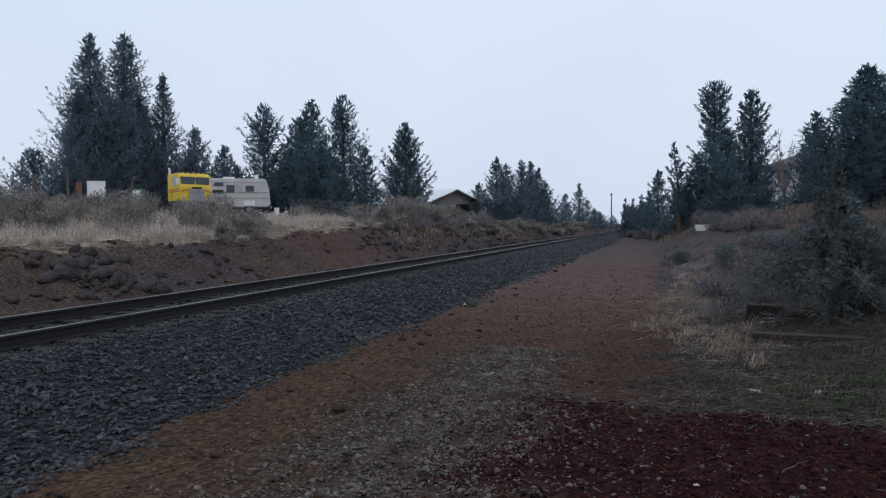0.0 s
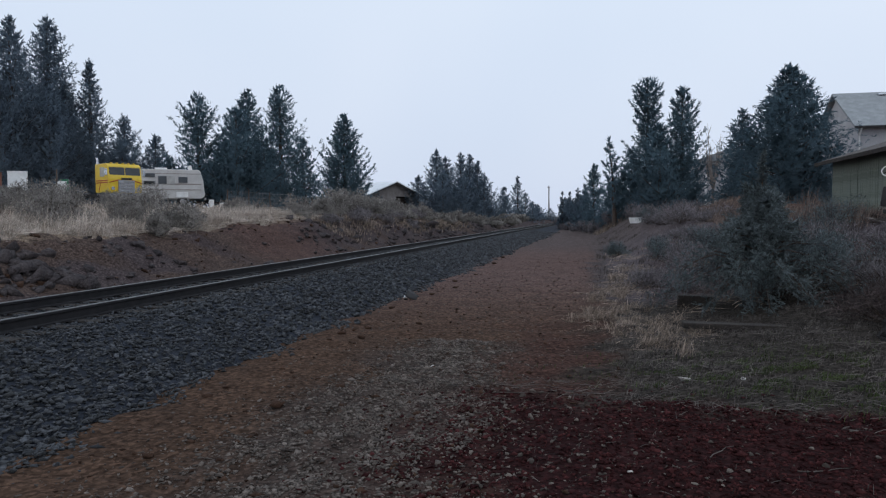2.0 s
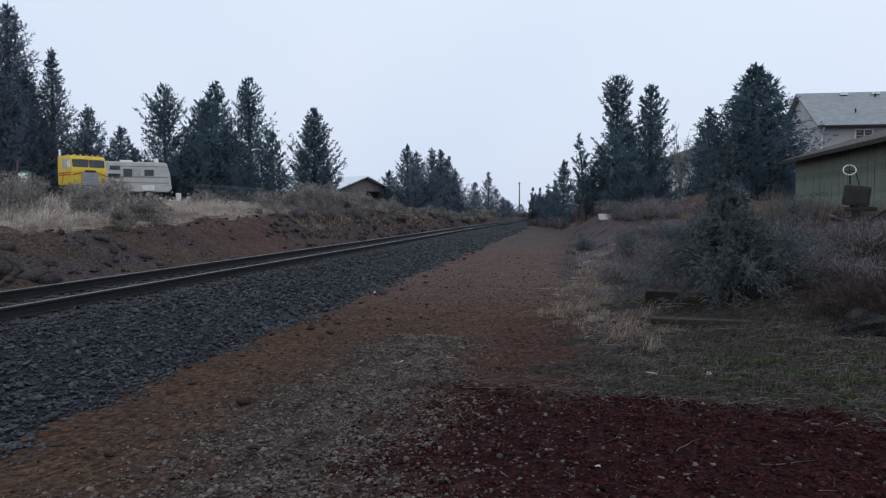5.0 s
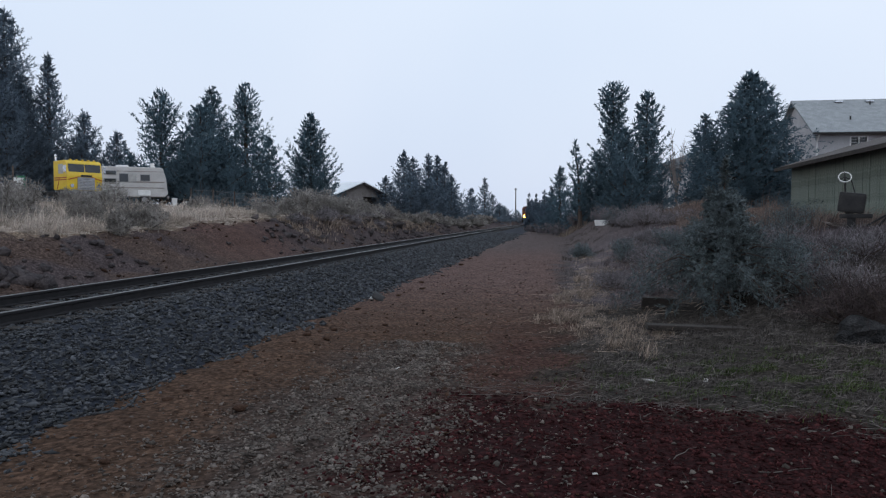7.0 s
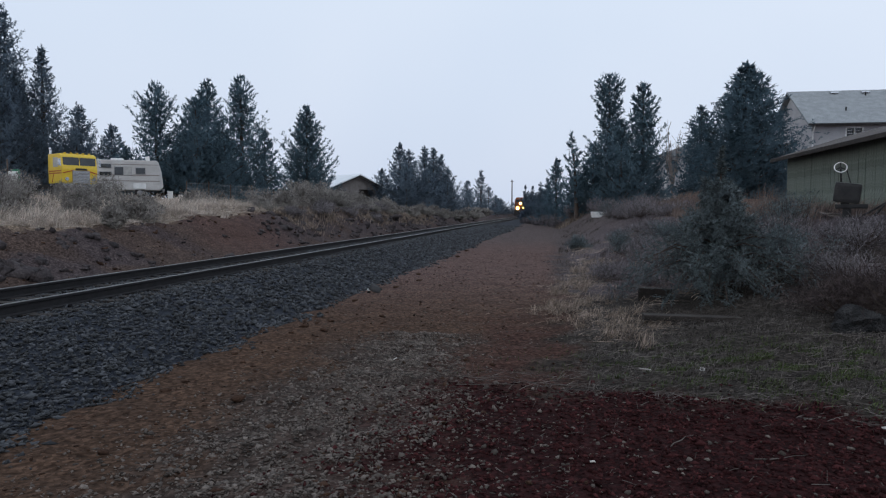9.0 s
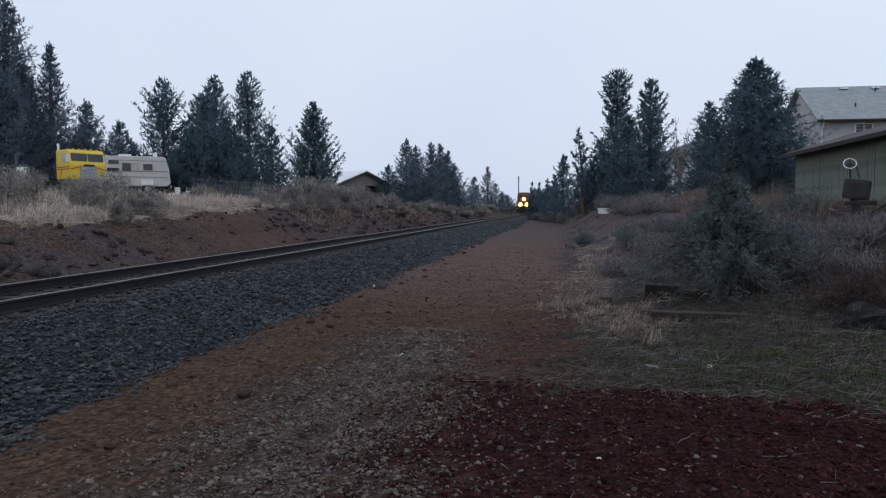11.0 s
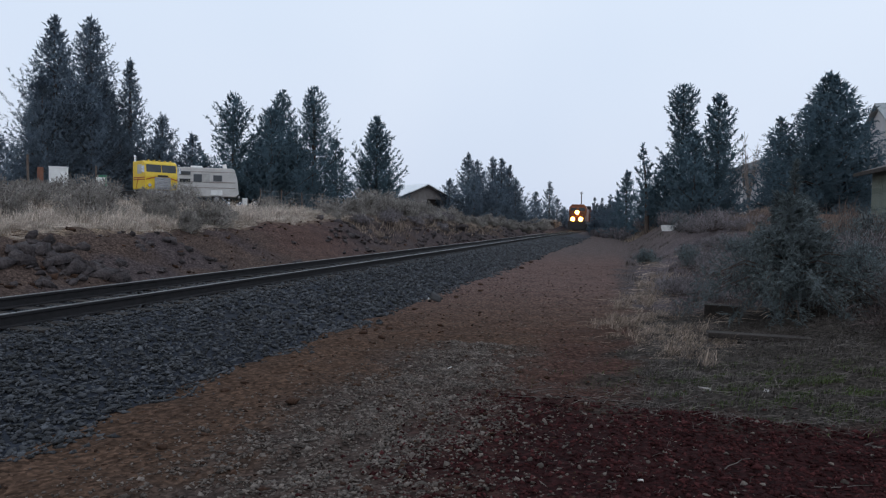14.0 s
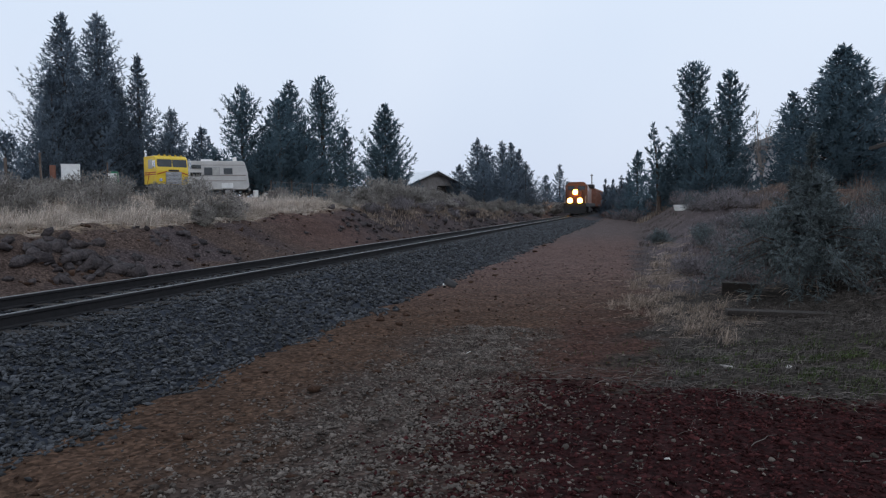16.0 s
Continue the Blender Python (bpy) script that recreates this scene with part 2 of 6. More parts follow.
# ---- mesh helpers ----
def mesh_object(name, verts, faces, mat, parent=None, smooth=False):
    """faces: an (n, k) array of equal polygons."""
    verts, faces = np.asarray(verts, float), np.asarray(faces, int)
    me = bpy.data.meshes.new(name)
    me.vertices.add(len(verts))
    me.vertices.foreach_set("co", verts.ravel())
    n, k = faces.shape
    me.loops.add(n * k)
    me.loops.foreach_set("vertex_index", faces.ravel())
    me.polygons.add(n)
    me.polygons.foreach_set("loop_start", np.arange(n) * k)
    if smooth:
        me.polygons.foreach_set("use_smooth", np.ones(n, bool))
    me.update(calc_edges=True)
    me.materials.append(mat)
    ob = new(name, me)
    ob.parent = parent
    return ob


def part(name, bm, mat, parent=None, label="", m=None):
    me = bpy.data.meshes.new(name)
    bmesh.ops.recalc_face_normals(bm, faces=bm.faces)
    bm.to_mesh(me)
    bm.free()
    me.materials.append(mat)
    ob = new(name, me)
    ob.parent = parent
    if m is not None:
        ob.matrix_basis = m
    if label:
        ob["label"] = label
    return ob


def box(bm, cx, cy, cz, sx, sy, sz, bevel=0.0, turn=None):
    """A box with its centre and full sizes, edges bevelled."""
    m = Matrix.Translation((cx, cy, cz))
    if turn is not None:
        m = m @ turn
    g = bmesh.ops.create_cube(bm, size=1.0, matrix=m @ Matrix.Diagonal((sx, sy, sz, 1)))
    if bevel:
        edges = list({e for v in g["verts"] for e in v.link_edges})
        bmesh.ops.bevel(bm, geom=edges, offset=bevel, segments=2, affect="EDGES", profile=0.7)
    return bm


def tube(bm, p, q, r1, r2=None, n=8):
    p, q = Vector(p), Vector(q)
    d = q - p
    m = Matrix.Translation((p + q) / 2) @ d.to_track_quat("Z", "Y").to_matrix().to_4x4()
    bmesh.ops.create_cone(bm, cap_ends=True, segments=n, radius1=r1, radius2=r1 if r2 is None else r2, depth=d.length, matrix=m)
    return bm


def ring(bm, centre, r, t, m=None, n=28, k=8):
    rows = []
    for i in range(n):
        a = 2 * math.pi * i / n
        row = []
        for j in range(k):
            b = 2 * math.pi * j / k
            v = Vector(((r + t * math.cos(b)) * math.cos(a), (r + t * math.cos(b)) * math.sin(a), t * math.sin(b)))
            row.append(bm.verts.new((m @ v if m else v) + Vector(centre)))
        rows.append(row)
    for i in range(n):
        for j in range(k):
            bm.faces.new((rows[i][j], rows[(i + 1) % n][j], rows[(i + 1) % n][(j + 1) % k], rows[i][(j + 1) % k]))
    return bm


def prism(bm, outline, depth, m=None):
    """An outline in x and z, pushed along y from 0 to depth."""
    a = [bm.verts.new((m or Matrix()) @ Vector((x, 0, z))) for x, z in outline]
    b = [bm.verts.new((m or Matrix()) @ Vector((x, depth, z))) for x, z in outline]
    bm.faces.new(a)
    bm.faces.new(b[::-1])
    for i in range(len(a)):
        j = (i + 1) % len(a)
        bm.faces.new((a[i], b[i], b[j], a[j]))
    return bm


def empty(name, m, label="", category="", group="", kind=""):
    ob = new(name)
    ob.empty_display_size = 0.2
    ob.matrix_basis = m
    return tagged(ob, label, category, group, kind)


def step(a, b, v):
    u = np.clip((np.asarray(v, float) - a) / (b - a), 0, 1)
    return u * u * (3 - 2 * u)


def waves(x, y, seed, size):
    """Smooth value noise from a few turned sines, in -1..1."""
    g = np.random.RandomState(seed)
    out = np.zeros(np.broadcast(x, y).shape)
    for k in range(6):
        a, s, p = g.uniform(0, 6.28), g.uniform(0.6, 1.7) / size, g.uniform(0, 6.28)
        out = out + np.sin((x * math.cos(a) + y * math.sin(a)) * 6.28 * s + p)
    return out / 3.2


# ---- the lie of the land ----
TRACK_X = -8.09
RAIL_Z = 0.40


def land(x, y):
    """Height of the ground: a shallow cutting with the track in it, banks at both sides."""
    x, y = np.asarray(x, float), np.asarray(y, float)
    edge = 1.22 + 0.45 * step(20, 31, y) - 0.35 * step(52, 70, y) - 0.3 * step(75, 110, y)
    toe = -10.7 + 0.25 * waves(x * 0, y, 3, 6)
    left = edge * step(0, 1, (toe - x) / (3.2 + 0.3 * waves(x * 0, y, 4, 9))) ** 0.85
    left = left + step(-14, -22, x) * (0.12 - 0.25 * step(24, 32, y)) + step(-17, -32, x) * 1.05 + step(-40, -80, x) * 0.6
    w = 5.2 - 2.0 * step(22, 44, y)
    x0 = 1.3 - 1.1 * step(14, 44, y) - 1.5 * step(60, 100, y)
    right = 1.33 * step(0, 1, (x - x0) / w) * step(7.0, 17, y) + 0.85 * step(26, 40, y) * step(3.2, 7.5, x)
    right = right + 0.12 * step(0.5, 3, x) * step(5, 9, y)
    bumps = 0.018 * waves(x, y, 5, 0.9) + 0.012 * waves(x, y, 6, 0.35)
    rough = 0.16 * waves(x, y, 7, 2.3) + 0.09 * waves(x, y, 8, 0.8) + 0.07 * waves(x * 0.6, y, 9, 0.45)
    bank = np.clip(step(-10.8, -12.2, x) + step(1.2, 4, x) * step(8, 13, y), 0, 1)
    dip = -0.10 * step(-3.6, -4.6, x) * (1 - step(-10.3, -11.2, x))
    return left + right + bumps * (1 - bank) + rough * bank * 0.55 + dip


def cinder_edge(x):
    """How far the red cinder reaches, for each x."""
    x = np.asarray(x, float)
    return 6.45 - 0.24 * np.clip(x - 0.9, 0, 4) + 0.16 * waves(x, x * 0, 81, 1.3) + 0.07 * waves(x, x * 0, 82, 0.4)


def z_at(x, y):
    return float(land(x, y))


def spread(lo, hi, fine_lo, fine_hi, fine, grow):
    """Grid lines, fine in the middle and wider outwards."""
    mid = list(np.arange(fine_lo, fine_hi, fine))
    up, s = [fine_hi], fine
    while up[-1] < hi:
        s *= grow
        up.append(up[-1] + s)
    down, s = [fine_lo], fine
    while down[-1] > lo:
        s *= grow
        down.append(down[-1] - s)
    return np.array(down[:0:-1] + mid + up)


def ground():
    xs, ys = spread(-900, 900, -14.5, 5.0, 0.13, 1.12), spread(-300, 2600, 2.0, 18.0, 0.13, 1.045)
    X, Y = np.meshgrid(xs, ys)
    Z = land(X, Y)
    idx = np.arange(X.size).reshape(X.shape)
    f = np.stack([idx[:-1, :-1], idx[:-1, 1:], idx[1:, 1:], idx[1:, :-1]], -1).reshape(-1, 4)
    ob = mesh_object("ground", np.stack([X, Y, Z], -1).reshape(-1, 3), f, M_GROUND, smooth=True)
    ob.data.polygons.foreach_set("use_smooth", np.ones(len(f), bool))
    tagged(ob, "red-brown dirt ground with gravel, red cinder and dry grass", "ground", kind="structure")
    # colours of the soils, by where each kind of ground lies
    wob = 0.30 * waves(X, Y, 11, 1.5) + 0.18 * waves(X, Y, 12, 0.5) + 0.10 * waves(X, Y, 13, 0.2)
    dirt, redder = np.array((0.062, 0.039, 0.026)), np.array((0.105, 0.071, 0.060))
    gravel, cinder = np.array((0.048, 0.038, 0.032)), np.array((0.0215, 0.0082, 0.0080))
    litter, soil_l = np.array((0.032, 0.028, 0.023)), np.array((0.068, 0.050, 0.041))
    straw, tan = np.array((0.24, 0.19, 0.135)), np.array((0.088, 0.069, 0.059))
    C = np.broadcast_to(dirt, (*X.shape, 3)).copy()

    def lay(colour, mask):
        C[:] = C * (1 - mask[..., None]) + colour * mask[..., None]

    lay(redder, step(8, 20, Y))
    lay(gravel, 0.85 * step(-2.8, -2.3, X + wob) * (1 - step(-1.3, -0.7, X + wob)) * (1 - step(8.2, 9.6, Y + wob)))
    lay(np.array((0.052, 0.028, 0.022)), 0.85 * step(-1.5, -0.6, X + wob) * (1 - step(8.5, 13, Y + 2 * wob)))
    lay(cinder, step(-1.5, -0.65, X + 1.3 * wob) * (1 - step(-0.3, 0.3, Y - cinder_edge(X) + 0.9 * wob)))
    lay(litter, step(-0.2, 0.4, X + 0.9 * wob - 0.5 * step(9, 13, Y) + 0.55 * step(11, 16, Y)) * step(-0.3, 0.3, Y - cinder_edge(X) + 0.9 * wob))
    lay(np.array((0.108, 0.092, 0.094)), 0.85 * step(-0.3, 0.9, X + wob) * step(12.5, 16, Y + wob))
    lay(np.array((0.088, 0.072, 0.066)), 0.9 * step(26, 44, Y + 3 * wob) * step(-4.5, -3.5, X))
    lay(soil_l, step(-10.2, -10.8, X + 0.4 * wob))
    lay(np.array((0.060, 0.050, 0.050)), 0.8 * step(-10.4, -11.4, X) * step(0.1, 0.7, waves(X, Y, 21, 4.0) + step(26, 31, Y) * 1.1))
    lay(np.array((0.082, 0.052, 0.043)), 0.8 * step(-10.6, -11.4, X) * step(21, 25, Y + 2 * wob) * (1 - step(28, 32, Y + 2 * wob)))
    lay(straw, step(-13.35, -13.8, X + 0.7 * wob) * (0.85 - 0.45 * step(32, 50, Y)))
    lay(tan, 0.55 * step(-17, -22, X))
    lay(np.array((0.10, 0.058, 0.038)), 0.7 * step(4, 6, X) * step(27, 33, Y))
    col = ob.data.color_attributes.new("zone", "FLOAT_COLOR", "POINT")
    col.data.foreach_set("color", np.concatenate([C.reshape(-1, 3), np.ones((X.size, 1))], 1).ravel())
    return ob


def ballast_profile(u):
    """Height of the ballast over the cut's floor at offset u from the track's middle."""
    return np.interp(u, [-3.0, -2.6, -1.5, 1.6, 2.6, 4.45], [-0.12, 0.02, 0.215, 0.215, 0.12, -0.07])


def ballast_bed():
    us = np.concatenate([np.arange(-3.0, 4.5, 0.15), [4.5]])
    ys = spread(-120, 700, 2.0, 30.0, 0.15, 1.07)
    U, Y = np.meshgrid(us, ys)
    shift = 0.14 * waves(U * 0, Y, 31, 2.0) + 0.07 * waves(U * 0, Y, 32, 0.6)
    X = TRACK_X + U + shift * (U > 2.4) * (U - 2.4) / 2
    Z = ballast_profile(U) - 0.022 + 0.016 * waves(X, Y, 33, 0.5) + 0.012 * waves(X, Y, 34, 0.22)
    idx = np.arange(X.size).reshape(X.shape)
    f = np.stack([idx[:-1, :-1], idx[:-1, 1:], idx[1:, 1:], idx[1:, :-1]], -1).reshape(-1, 4)
    ob = mesh_object("ballast_bed", np.stack([X, Y, Z], -1).reshape(-1, 3), f, M_BALLAST, smooth=True)
    return tagged(ob, "dark grey crushed stone ballast bed under the track", "ballast", kind="structure")


ICO = None


def ico():
    global ICO
    if ICO is None:
        bm = bmesh.new()
        bmesh.ops.create_icosphere(bm, subdivisions=1, radius=1.0)
        v = np.array([v.co[:] for v in bm.verts])
        f = np.array([[w.index for w in q.verts] for q in bm.faces])
        bm.free()
        ICO = v, f
    return ICO


OCTA = (np.array([(1, 0, 0), (-1, 0, 0), (0, 1, 0), (0, -1, 0), (0, 0, 1), (0, 0, -1)], float),
        np.array([(0, 2, 4), (2, 1, 4), (1, 3, 4), (3, 0, 4), (2, 0, 5), (1, 2, 5), (3, 1, 5), (0, 3, 5)]))


CUBE = (np.array([(x, y, z) for x in (-0.8, 0.8) for y in (-0.8, 0.8) for z in (-0.8, 0.8)]),
        np.array([(0, 1, 3), (0, 3, 2), (4, 6, 7), (4, 7, 5), (0, 4, 5), (0, 5, 1), (2, 3, 7), (2, 7, 6), (0, 2, 6), (0, 6, 4), (1, 5, 7), (1, 7, 3)]))


def rocks(name, px, py, pz, size, mat, seed, flat=0.7, shape=None):
    """Many angular stones as one object, their corners jittered."""
    g = np.random.RandomState(seed)
    v, f = shape or ico()
    n = len(px)
    jit = 1 + 0.42 * g.uniform(-1, 1, (n, len(v), 1))
    s = np.asarray(size)[:, None, None] * np.stack([g.uniform(0.7, 1.5, n), g.uniform(0.5, 1.1, n), flat * g.uniform(0.6, 1.1, n)], -1)[:, None, :]
    P = v[None] * jit * s
    a, t = g.uniform(0, 6.28, n), g.uniform(-0.9, 0.9, n)
    P = P + 0.25 * s * g.uniform(-1, 1, P.shape)
    ca, sa, ct, st = np.cos(a)[:, None], np.sin(a)[:, None], np.cos(t)[:, None], np.sin(t)[:, None]
    x, y, z = P[..., 0], P[..., 1], P[..., 2]
    y, z = y * ct - z * st, y * st + z * ct
    x, y = x * ca - y * sa, x * sa + y * ca
    P = np.stack([x + np.asarray(px)[:, None], y + np.asarray(py)[:, None], z + np.asarray(pz)[:, None]], -1)
    F = f[None] + (np.arange(n) * len(v))[:, None, None]
    return mesh_object(name, P.reshape(-1, 3), F.reshape(-1, 3), mat)


def ballast_stones():
    g = np.random.RandomState(41)
    n = 92000
    y = 2.5 + 75 * g.uniform(0, 1, n) ** 2.3
    u = g.uniform(-2.2, 5.0, n)
    thin = g.uniform(0, 1, n)
    edge = 4.2 + 0.2 * waves(u * 0, y, 31, 2.0) + 0.12 * waves(u * 0, y, 35, 0.5)
    keep = thin < np.exp(-np.clip(u - edge, 0, 9) / 0.07)
    keep &= ~((np.abs(u) < 0.85) & (thin < 0.3))
    keep &= (y < 9.5) | (g.uniform(0, 1, n) < 0.6)
    u, y = u[keep], y[keep]
    keep = (np.abs(np.abs(u) - 0.72) > 0.11)
    u, y = u[keep], y[keep]
    x = TRACK_X + u
    z = np.maximum(ballast_profile(u) - 0.004, land(x, y)) + g.uniform(-0.008, 0.012, len(u))
    size = (0.014 + 0.027 * g.uniform(0, 1, len(u)) ** 1.3) * (1 + 0.9 * step(10, 60, y))
    far = y > 9.5
    tagged(rocks("far_ballast_stones", x[far], y[far], z[far], size[far] * 1.42, M_STONE, 43, 0.8, OCTA), "loose grey basalt ballast stones farther along", "stones", kind="stuff")
    x, y, z, size = x[~far], y[~far], z[~far], size[~far]
    return tagged(rocks("ballast_stones", x, y, z, size, M_STONE, 42, 0.6, OCTA), "loose angular grey basalt ballast stones", "stones", kind="stuff")


def loose_stones():
    g = np.random.RandomState(51)
    n = 30000
    y = 2.6 + 6.8 * g.uniform(0, 1, n) ** 1.35
    x = -1.72 + g.normal(size=n) * (0.58 - 0.25 * step(4, 9, y)) + 0.12 * waves(y * 0, y, 58, 1.1)
    patch = waves(x, y, 59, 0.7) + 0.6 * waves(x, y, 60, 0.25)
    k = g.uniform(0, 1, n) < np.clip(0.75 + 0.45 * patch, 0.12, 1)
    x, y, n = x[k], y[k], int(k.sum())
    size = 0.006 + 0.017 * g.uniform(0, 1, n) ** 1.7 * (1 + (g.uniform(0, 1, n) < 0.05) * 1.1)
    tagged(rocks("path_gravel", x, y, land(x, y) + 0.002, size, M_GRAVEL, 52, 0.55, OCTA), "grey and tan gravel pressed into the dirt path", "gravel", kind="stuff")
    n = 3800
    y, x = 2.6 + 20 * g.uniform(0, 1, n) ** 1.6, g.uniform(-3.4, 0.6, n)
    tagged(rocks("path_pebbles", x, y, land(x, y) + 0.003, g.uniform(0.006, 0.02, n), M_GRAVEL, 53, 0.6, OCTA), "scattered pale pebbles on the dirt path", "pebbles", kind="stuff")
    n = 17000
    x = -1.0 + 4.6 * g.uniform(0, 1, n) ** 0.9
    x = x - 0.35 * (x < 0) * g.uniform(0, 1, n) ** 3 * 3
    y = 2.4 + (cinder_edge(x) - 2.35) * g.uniform(0, 1, n) + 0.45 * np.abs(g.normal(size=n)) * (g.uniform(0, 1, n) < 0.16)
    tagged(rocks("red_cinder", x, y, land(x, y) + 0.002, 0.006 + 0.022 * g.uniform(0, 1, n) ** 1.8, M_CINDER, 54, 0.7, OCTA), "dark red volcanic cinder gravel", "cinder", kind="stuff")
    n = 700
    x = -1.0 + 4.5 * g.uniform(0, 1, n) ** 1.7
    y = 2.6 + 4.2 * g.uniform(0, 1, n)
    tagged(rocks("grey_pebbles", x, y, land(x, y) + 0.005, 0.006 + 0.022 * g.uniform(0, 1, n) ** 2.5, M_GRAVEL, 55, 0.7), "pale grey pebbles strewn over red cinder", "pebbles", kind="stuff")
    n = 2200
    y = 3 + 26 * g.uniform(0, 1, n) ** 1.4
    x = g.uniform(-3.8, 0.3, n)
    tagged(rocks("dirt_clods", x, y, land(x, y) + 0.006, 0.006 + 0.034 * g.uniform(0, 1, n) ** 3.5, M_CLOD, 56, 0.6, OCTA), "crumbled brown dirt clods", "clods", kind="stuff")
    # bigger stones along the edge of the ballast and on the path, one by one
    one = rocks("path_stone", [0.0], [0.0], [0.0], [1.0], M_CLOD, 57, 0.55)
    spots = ((-2.72, 5.68, 0.075), (-2.42, 6.5, 0.05), (-3.5, 5.9, 0.06), (-3.05, 4.35, 0.05), (-1.95, 6.2, 0.045), (-1.45, 5.75, 0.045),
             (-3.65, 7.6, 0.05), (-3.55, 9.6, 0.07), (-3.3, 10.1, 0.06), (-3.1, 9.2, 0.07), (-2.6, 10.5, 0.05), (-3.6, 12.4, 0.06),
             (-3.4, 14.8, 0.07), (-3.2, 16.4, 0.07), (-3.5, 18.0, 0.08), (-3.3, 20.2, 0.08), (-3.4, 25.0, 0.1), (-3.6, 29.0, 0.1))
    for i, (x, y, s) in enumerate(spots):
        m = pose(x, y, z_at(x, y) + 0.25 * s, 0, 0, 57 * i)
        o = one if i == 0 else copy_thing(one, m)
        o.matrix_basis = m @ Matrix.Diagonal((s, s, s, 1))
        tagged(o, "rough brown stone lying on the dirt path", "stone", "stones on the path")
    for x, y, s in ((0.92, 7.36, 0.055), (2.52, 5.75, 0.035), (-1.73, 7.55, 0.03), (1.5, 7.5, 0.03), (0.25, 4.6, 0.018)):
        o = rocks("pale_stone", [0.0], [0.0], [0.0], [s], M_PALE, int(100 * y), 0.55)
        o.matrix_basis = pose(x, y, z_at(x, y) + 0.3 * s)
        tagged(o, "small whitish stone lying on the ground", "stone", "pale stones")


def bank_rocks():
    g = np.random.RandomState(61)
    n = 900
    y = 12 + 90 * g.uniform(0, 1, n) ** 1.3
    x = g.uniform(-13.8, -10.6, n)
    keep = (waves(x, y, 21, 4.0) + step(28, 38, y) * 0.9 + g.uniform(-0.5, 0.5, n)) > 0.1 + 0.25 * (y < 30)
    x, y = x[keep], y[keep]
    size = 0.03 + 0.17 * g.uniform(0, 1, len(x)) ** 2 * (0.8 + 0.5 * step(20, 60, y))
    tagged(rocks("bank_rubble", x, y, land(x, y) + 0.02, size, M_LAVA, 62, 0.6, CUBE), "dark lava rubble on the cut bank", "rocks", kind="stuff")
    n = 480
    y, x = 11 + 50 * g.uniform(0, 1, n) ** 1.4, g.uniform(-14.0, -10.6, n)
    tagged(rocks("bank_clods", x, y, land(x, y) + 0.01, 0.015 + 0.075 * g.uniform(0, 1, n) ** 2.5, M_CLOD, 63, 0.6, CUBE), "reddish clods on the cut bank", "clods", kind="stuff")
    for k in range(96):
        y = 30 + 28 * g.uniform() ** 1.2 if k < 80 else 12 + 7 * g.uniform()
        x = g.uniform(-13.4, -11.2)
        s = 0.12 + 0.26 * g.uniform() ** 1.6 if k < 80 else g.uniform(0.08, 0.16)
        o = rocks("lava_boulder", [0.0], [0.0], [0.0], [s], M_LAVA, 70 + k, 0.6)
        o.matrix_basis = pose(x, y, z_at(x, y) + 0.1 * s)
        tagged(o, "dark angular lava boulder set in the bank", "boulder", "boulders on the bank")
    for k in range(70):
        y, x = g.normal(13.0, 1.0), g.normal(-12.1, 0.5)
        s = 0.08 + 0.24 * g.uniform() ** 2
        o = rocks("lava_boulder", [0.0], [0.0], [0.0], [s], M_LAVA, 170 + k, 0.75)
        o.matrix_basis = pose(x, y, z_at(x, y) + 0.2 * s)
        tagged(o, "dark angular lava boulder in a tumbled pile", "boulder", "boulders on the bank")
    bx, by = 3.68, 9.35
    bm = bmesh.new()
    bmesh.ops.create_icosphere(bm, subdivisions=3, radius=1.0)
    for v in bm.verts:
        c = v.co
        k = 1 + 0.13 * math.sin(3.1 * c.x + 2 * c.z) + 0.10 * math.sin(5.3 * c.y - 3 * c.x) + 0.07 * math.sin(9 * c.z + 4 * c.y) - 0.10 * (math.sin(7 * c.x + 3 * c.y + 5 * c.z) > 0.6)
        v.co = Vector((0.36 * k * c.x, 0.3 * k * c.y, 0.23 * k * c.z))
    o = part("lava_boulder", bm, M_BOULDER, None, "", pose(bx, by, z_at(bx, by) + 0.02, 0, 0, 25))
    tagged(o, "dark weathered boulder half hidden under the brambles", "boulder")
    o = rocks("pale_boulder", [0.0], [0.0], [0.0], [0.55], M_GRAVEL, 99, 0.6)
    o.matrix_basis = pose(-11.6, 88, z_at(-11.6, 88) + 0.15)
    tagged(o, "pale grey boulder beside the track", "boulder")


# ---- the railway ----
def rail_mesh(name, m, material_, outline, y0, y1, parent):
    bm = bmesh.new()
    prism(bm, outline, y1 - y0)
    return part(name, bm, material_, parent, "", m)


